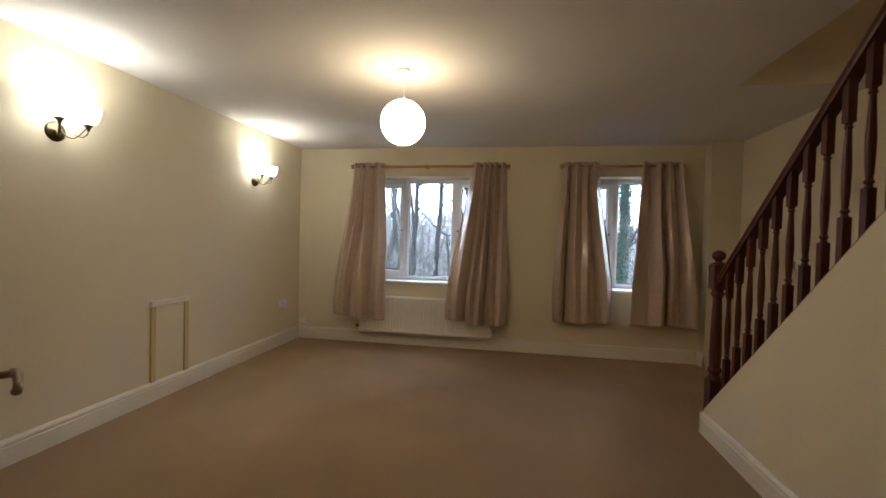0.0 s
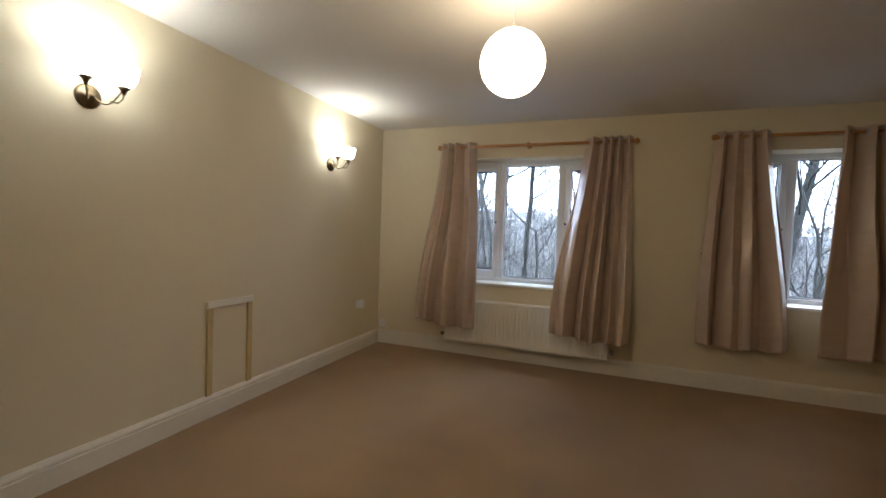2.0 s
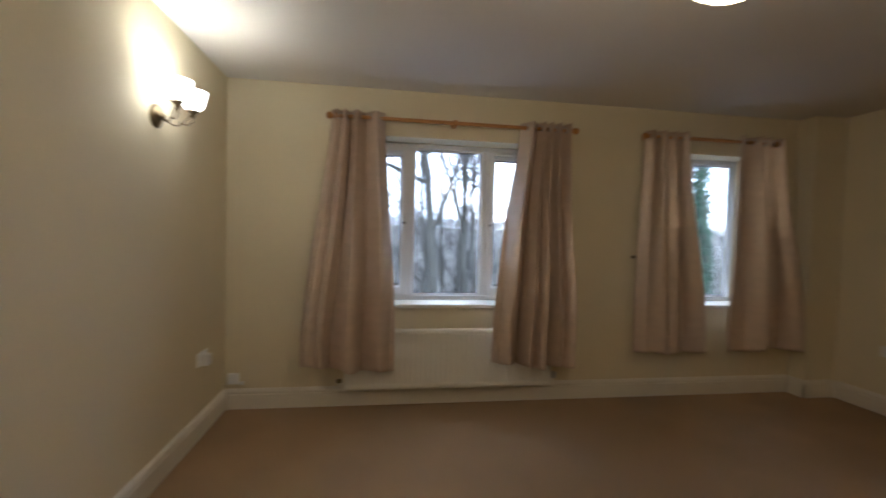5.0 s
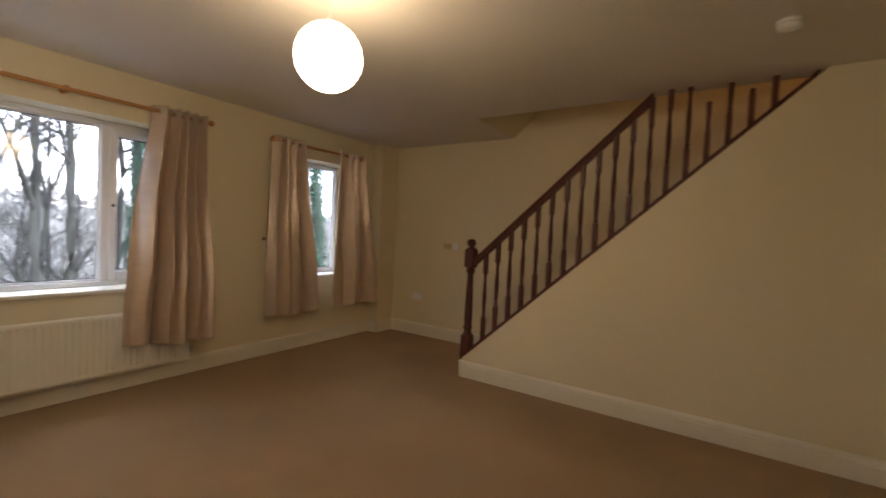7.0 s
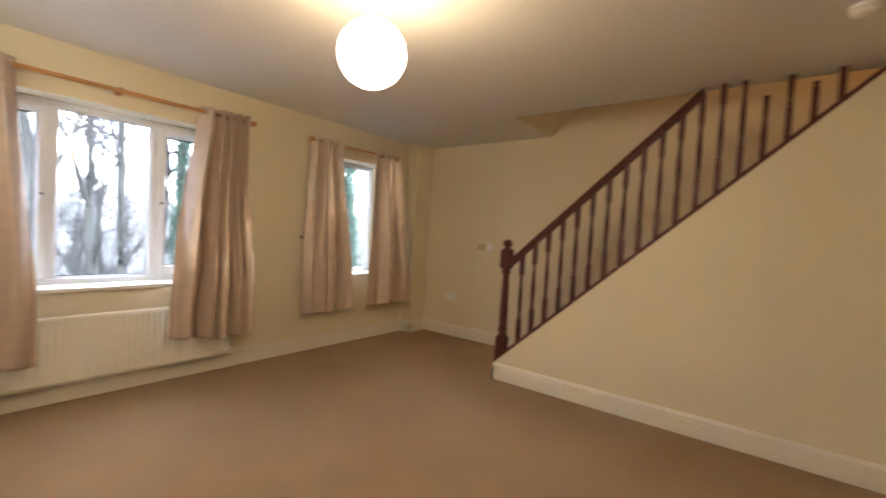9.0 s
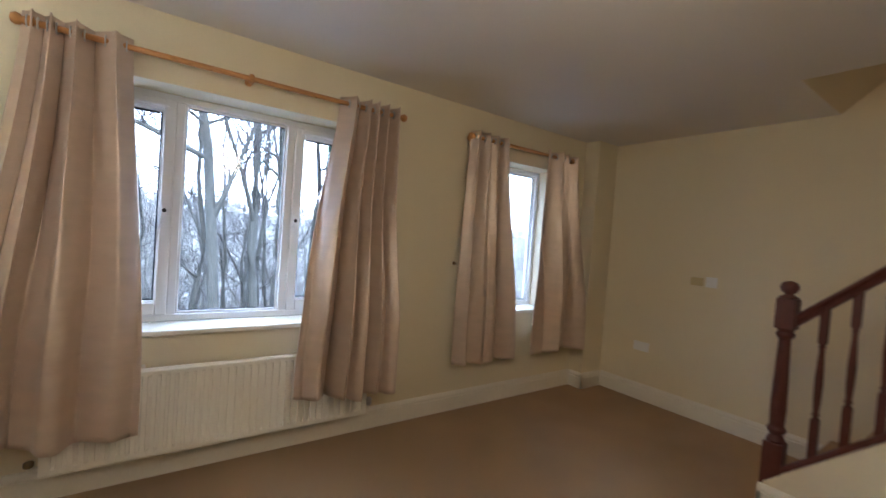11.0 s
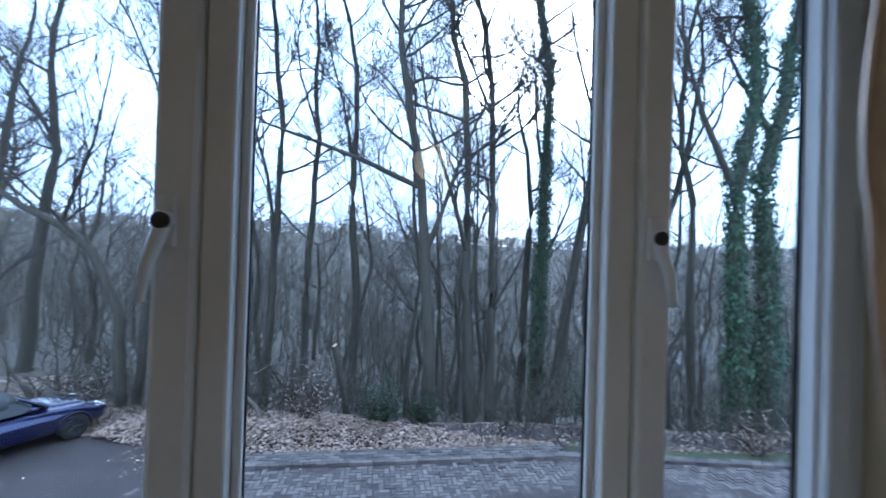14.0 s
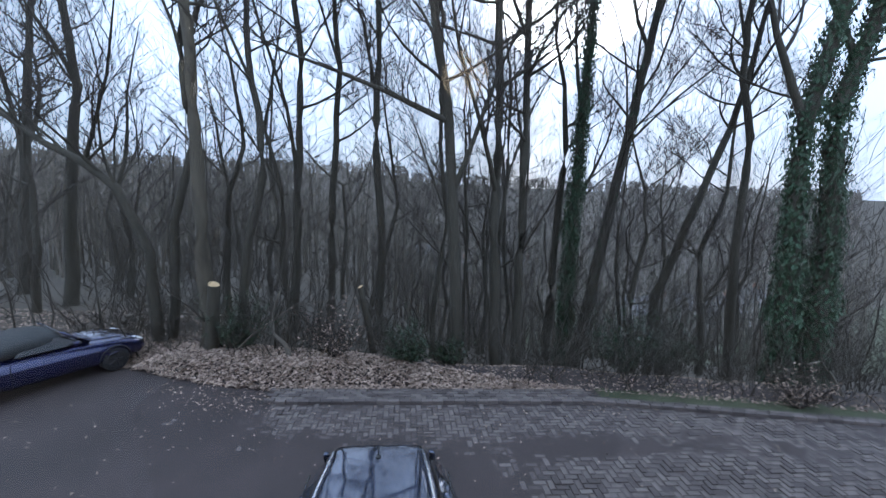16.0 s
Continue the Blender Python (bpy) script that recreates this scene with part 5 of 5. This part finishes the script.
def convertible():
    car = empty("sports_car", (0, 0, 0), "dark blue convertible sports car with black soft top", "car")
    blue = car_paint("metallic_blue_paint", (0.010, 0.014, 0.070))
    body = part("body", hull([(-1.98, 0.55, 0.36, 0.70), (-1.92, 0.74, 0.24, 0.80), (-1.5, 0.82, 0.18, 0.88), (-0.7, 0.84, 0.17, 0.87), (0.2, 0.84, 0.17, 0.86), (0.8, 0.84, 0.18, 0.84), (1.35, 0.83, 0.19, 0.78), (1.75, 0.76, 0.22, 0.70), (1.95, 0.62, 0.26, 0.62), (2.02, 0.45, 0.32, 0.52)], 4.2, 28), blue, car, "metallic dark blue bodywork", True)
    part("bonnet", hull([(0.62, 0.52, 0.74, 0.865), (0.9, 0.56, 0.72, 0.862), (1.4, 0.54, 0.66, 0.812), (1.75, 0.44, 0.60, 0.728)], 3.2, 20), blue, body, "blue bonnet", True)
    part("soft_top", hull([(-1.48, 0.50, 0.80, 0.87), (-1.25, 0.64, 0.80, 1.00), (-0.95, 0.68, 0.80, 1.15), (-0.6, 0.68, 0.80, 1.25), (-0.25, 0.66, 0.80, 1.285), (0.05, 0.63, 0.80, 1.265), (0.25, 0.59, 0.80, 1.21)], 2.7, 32), FABRIC, car, "black fabric soft top", True)
    part("windscreen", patch([(0.78, -0.66, 0.86), (0.78, 0.66, 0.86), (0.26, 0.54, 1.21), (0.26, -0.54, 1.21)], 0.008), TINTED, car, "dark windscreen")
    for sd in (-1, 1):
        part("side_window", patch([(-0.60, sd * 0.690, 0.880), (0.60, sd * 0.705, 0.870), (0.20, sd * 0.590, 1.12), (-0.38, sd * 0.615, 1.13)], 0.008), TINTED, car, "dark side window")
        bm = bmesh.new()
        tube(bm, [(0.74, sd * 0.70, 0.86), (0.24, sd * 0.575, 1.215)], 0.022, 8)
        part("windscreen_pillar", bm, blue, car, "", True)
        bm = hull([(0.38, 0.03, 0.90, 0.98), (0.44, 0.075, 0.88, 1.0), (0.50, 0.055, 0.90, 0.98)], 3, 14)
        bm.transform(Matrix.Translation((0, sd * 0.83, 0)))
        part("wing_mirror", bm, blue, car, "blue wing mirror", True)
        bm = hull([(1.70, 0.03, 0.62, 0.70), (1.78, 0.09, 0.58, 0.70), (1.90, 0.07, 0.54, 0.63), (1.94, 0.03, 0.54, 0.60)], 2.6, 14)
        bm.transform(Matrix.Translation((0, sd * 0.56, 0)))
        part("headlight", bm, LENS, car, "clear headlight", True)
        part("door_line", boxes(((-0.70, sd * 0.838 - 0.004, 0.30), (-0.692, sd * 0.838 + 0.004, 0.82))), DARK, car)
        bm = hull([(-2.0, 0.02, 0.60, 0.68), (-1.94, 0.10, 0.57, 0.72), (-1.88, 0.08, 0.59, 0.70)], 3, 12)
        bm.transform(Matrix.Translation((0, sd * 0.55, 0)))
        part("tail_light", bm, LAMPRED, car, "red tail light", True)
        for s in (-1.22, 1.20):
            wheel(car, s, sd * 0.735, 0.30)
            arch(car, s, sd * 0.826, 0.30)
    return car


def estate():
    car = empty("estate_car", (0, 0, 0), "black estate car with silver roof rails", "car")
    black = car_paint("glossy_black_paint", (0.050, 0.062, 0.100))
    part("body", hull([(-2.10, 0.55, 0.42, 0.86), (-2.04, 0.76, 0.28, 0.98), (-1.6, 0.85, 0.20, 1.00), (-0.6, 0.87, 0.18, 0.98), (0.5, 0.87, 0.18, 0.97), (1.1, 0.85, 0.19, 0.93), (1.6, 0.80, 0.22, 0.84), (1.95, 0.66, 0.28, 0.72), (2.05, 0.45, 0.34, 0.62)], 4.2, 28), black, car, "glossy black bodywork", True)
    part("cabin", hull([(-2.02, 0.62, 0.90, 1.02), (-1.80, 0.60, 0.90, 1.22), (-1.55, 0.56, 0.90, 1.38), (-1.2, 0.60, 0.90, 1.42), (-0.4, 0.66, 0.90, 1.445), (0.2, 0.65, 0.90, 1.43), (0.45, 0.63, 0.90, 1.38), (0.8, 0.64, 0.90, 1.18), (1.15, 0.66, 0.90, 0.96)], 3.4, 28), TINTED, car, "dark tinted cabin glass", True)
    # roof skin over the glasshouse
    part("roof", hull([(-1.70, 0.36, 1.33, 1.375), (-1.64, 0.45, 1.33, 1.40), (-1.5, 0.49, 1.34, 1.425), (-1.0, 0.54, 1.36, 1.448), (-0.3, 0.58, 1.37, 1.462), (0.15, 0.57, 1.36, 1.45), (0.36, 0.55, 1.33, 1.415)], 3.4, 28), black, car, "glossy black roof", True)
    for sd in (-1, 1):
        bm = bmesh.new()
        tube(bm, [(-1.54, sd * 0.43, 1.405), (-1.46, sd * 0.44, 1.450), (-0.9, sd * 0.49, 1.475), (-0.3, sd * 0.525, 1.485), (0.1, sd * 0.52, 1.470), (0.18, sd * 0.515, 1.435)], 0.014, 8)
        part("roof_rail", bm, TRIM, car, "silver roof rail", True)
        bm = bmesh.new()
        tube(bm, [(-1.95, sd * 0.60, 1.0), (-1.56, sd * 0.53, 1.36)], 0.03, 8)
        tube(bm, [(-0.9, sd * 0.70, 0.98), (-0.95, sd * 0.62, 1.37)], 0.03, 8)
        tube(bm, [(0.0, sd * 0.70, 0.98), (-0.05, sd * 0.625, 1.38)], 0.03, 8)
        tube(bm, [(1.1, sd * 0.66, 0.97), (0.42, sd * 0.60, 1.37)], 0.03, 8)
        part("pillars", bm, black, car, "black window pillars", True)
        bm = bmesh.new()
        tube(bm, [(-1.75, sd * 0.735, 1.0), (-0.5, sd * 0.775, 0.99), (1.0, sd * 0.74, 0.965)], 0.012, 8)
        part("window_trim", bm, TRIM, car, "bright window trim", True)
        bm = hull([(0.68, 0.03, 1.0, 1.09), (0.75, 0.09, 0.98, 1.11), (0.82, 0.06, 1.0, 1.09)], 3, 14)
        bm.transform(Matrix.Translation((0, sd * 0.90, 0)))
        part("wing_mirror", bm, black, car, "black wing mirror", True)
        bm = hull([(-2.12, 0.02, 0.74, 0.90), (-2.06, 0.10, 0.70, 0.94), (-1.98, 0.08, 0.72, 0.92)], 3, 12)
        bm.transform(Matrix.Translation((0, sd * 0.50, 0)))
        part("tail_light", bm, LAMPRED, car, "red tail light", True)
        for s in (-1.28, 1.30):
            wheel(car, s, sd * 0.745, 0.31)
            arch(car, s, sd * 0.862, 0.31)
    bm = bmesh.new()
    lathe(bm, [(0.030, 0.0), (0.026, 0.012), (0.010, 0.020)], (-1.40, 0, 1.43), "z", 14)
    tube(bm, [(-1.40, 0, 1.445), (-1.47, 0, 1.52)], [0.008, 0.004], 8)
    part("aerial", bm, DARK, car, "black roof aerial", True)
    return car


convertible().matrix_basis = pose(-7.83, 13.74, GND + 0.01, 0, 0, 57) @ Matrix.Scale(0.86, 4)
estate().matrix_basis = pose(-0.78, 7.46, GND + 0.01, 0, 0, -90)


# ---- houses far down in the valley ----
RENDERW = material("pale_house_render", (0.55, 0.53, 0.50), 0.9, 0.1, 0.8, 8, 0.0)
SLATE = material("grey_slate_roof", (0.13, 0.13, 0.14), 0.7, 0.2, 1.0, 10, 0.1)


def house(x, y, w, rot):
    z = ground_z(x, y)
    h = empty("house", (x, y, z - 0.3), "pale house far down in the valley", "house", "valley houses")
    h.rotation_euler = (0, 0, radians(rot))
    bm = bmesh.new()
    prism(bm, [(-3.2, 0), (3.2, 0), (3.2, 5.2), (0, 7.4), (-3.2, 5.2)], "x", -w / 2, w / 2)
    part("wall", bm, RENDERW, h, "pale rendered wall")
    bm = bmesh.new()
    prism(bm, [(-3.6, 5.0), (0, 7.45), (3.6, 5.0), (3.6, 5.2), (0, 7.7), (-3.6, 5.2)], "x", -w / 2 - 0.3, w / 2 + 0.3)
    rf = part("roof", bm, SLATE, h, "grey slate roof")
    part("chimney", boxes(((w / 2 - 1.2, -0.4, 6.6), (w / 2 - 0.4, 0.4, 8.6))), BRICK, rf, "brick chimney")
    for fl in (1.0, 3.4):
        for k in range(int(w // 3)):
            wx = -w / 2 + 1.5 + k * 3.0
            wo = part("window", boxes(((wx - 0.6, -3.26, fl), (wx + 0.6, -3.18, fl + 1.2))), UPVC, h, "white framed window")
            part("pane", boxes(((wx - 0.5, -3.275, fl + 0.1), (wx + 0.5, -3.255, fl + 1.1))), TINTED, wo)


for x, y, w, rot in ((44, 78, 9, 8), (56, 80, 12, -5), (70, 86, 9, 10), (12, 118, 9, 0), (3, 130, 12, 12), (30, 120, 9, -8), (88, 96, 9, 4)):
    house(x, y, w, rot)


# ---- paving pieces, last ----
def paver_mesh(name, l, w, h, mat):
    bm = bmesh.new()
    e = 0.008
    lo = [bm.verts.new((sx * l / 2, sy * w / 2, -0.05)) for sx, sy in ((-1, -1), (1, -1), (1, 1), (-1, 1))]
    md = [bm.verts.new((sx * l / 2, sy * w / 2, h - e)) for sx, sy in ((-1, -1), (1, -1), (1, 1), (-1, 1))]
    tp = [bm.verts.new((sx * (l / 2 - e), sy * (w / 2 - e), h)) for sx, sy in ((-1, -1), (1, -1), (1, 1), (-1, 1))]
    for a, b in ((lo, md), (md, tp)):
        for i in range(4):
            j = (i + 1) % 4
            bm.faces.new((a[i], a[j], b[j], b[i]))
    bm.faces.new(tp)
    me = bpy.data.meshes.new(name)
    bm.to_mesh(me)
    bm.free()
    me.materials.append(mat)
    return me


PAVER = paver_mesh("paver", 0.184, 0.084, 0.016, SETT)
drive = empty("pavement_drive", (0, 10, GND), "worn block-paved drive half covered with mud", "paving", kind="structure")
rnd = random.Random(55)
rest_v, rest_f = [], []
pv = [tuple(v.co) for v in PAVER.vertices]
pf = [tuple(p.vertices) for p in PAVER.polygons]
count = 0
for m in range(-40, 41):
    for k in range(-90, 91):
        for hx, hy, ang in ((1.0, 0.5, 0.0), (0.5, 2.0, 90.0)):
            u, v = (hx + k + 4 * m) * 0.1, (hy + k) * 0.1
            x, y = 2.5 + u, 9.5 + v
            if not (-4.6 < x < 9.6 and 6.6 < y < kerb_y(x) - 0.16):
                continue
            if mud(x, y) > 0.012:
                continue
            tilt = rnd.uniform(-1.2, 1.2)
            mat4 = pose(x, y, GND + rnd.uniform(-0.022, -0.007), tilt, rnd.uniform(-1.5, 1.5), ang + rnd.uniform(-1.5, 1.5))
            if 1.2 < x < 4.6 and 9.6 < y < 11.3 and count < 300:
                ob = new("paver", PAVER)
                ob.parent = drive
                ob.matrix_parent_inverse = Matrix.Translation(drive.location).inverted()
                ob.matrix_basis = mat4
                count += 1
            else:
                b = len(rest_v)
                rest_v += [tuple(mat4 @ Vector(q)) for q in pv]
                rest_f += [tuple(i + b for i in f) for f in pf]
pm = bpy.data.meshes.new("pavers")
pm.from_pydata(rest_v, [], rest_f)
pm.materials.append(SETT_FAR)
po = new("pavers", pm)
po.parent = drive
po.matrix_parent_inverse = Matrix.Translation(drive.location).inverted()
tagged(po, "many worn block pavers", kind="stuff")

kerb = empty("kerb", (0, 12.5, GND), "low kerb of brick courses along the drive", "kerb", kind="structure")
KERB = paver_mesh("kerb_brick", 0.205, 0.098, 0.05, SETT)
x = -3.05
while x < 9.4:
    for row in range(5 if x < 3.2 else 2):
        xx = x + 0.1 * (row % 2)
        ob = new("kerb_brick", KERB)
        ob.parent = kerb
        ob.matrix_parent_inverse = Matrix.Translation(kerb.location).inverted()
        rz = math.degrees(math.atan2(kerb_y(xx + 0.1) - kerb_y(xx - 0.1), 0.2))
        ob.matrix_basis = pose(xx, kerb_y(xx) + 0.105 * row - 0.05, GND + rnd.uniform(-0.006, 0.006) + (0.004 * row if row else 0.012), rnd.uniform(-1, 1), rnd.uniform(-1, 1), rz)
    x += 0.212
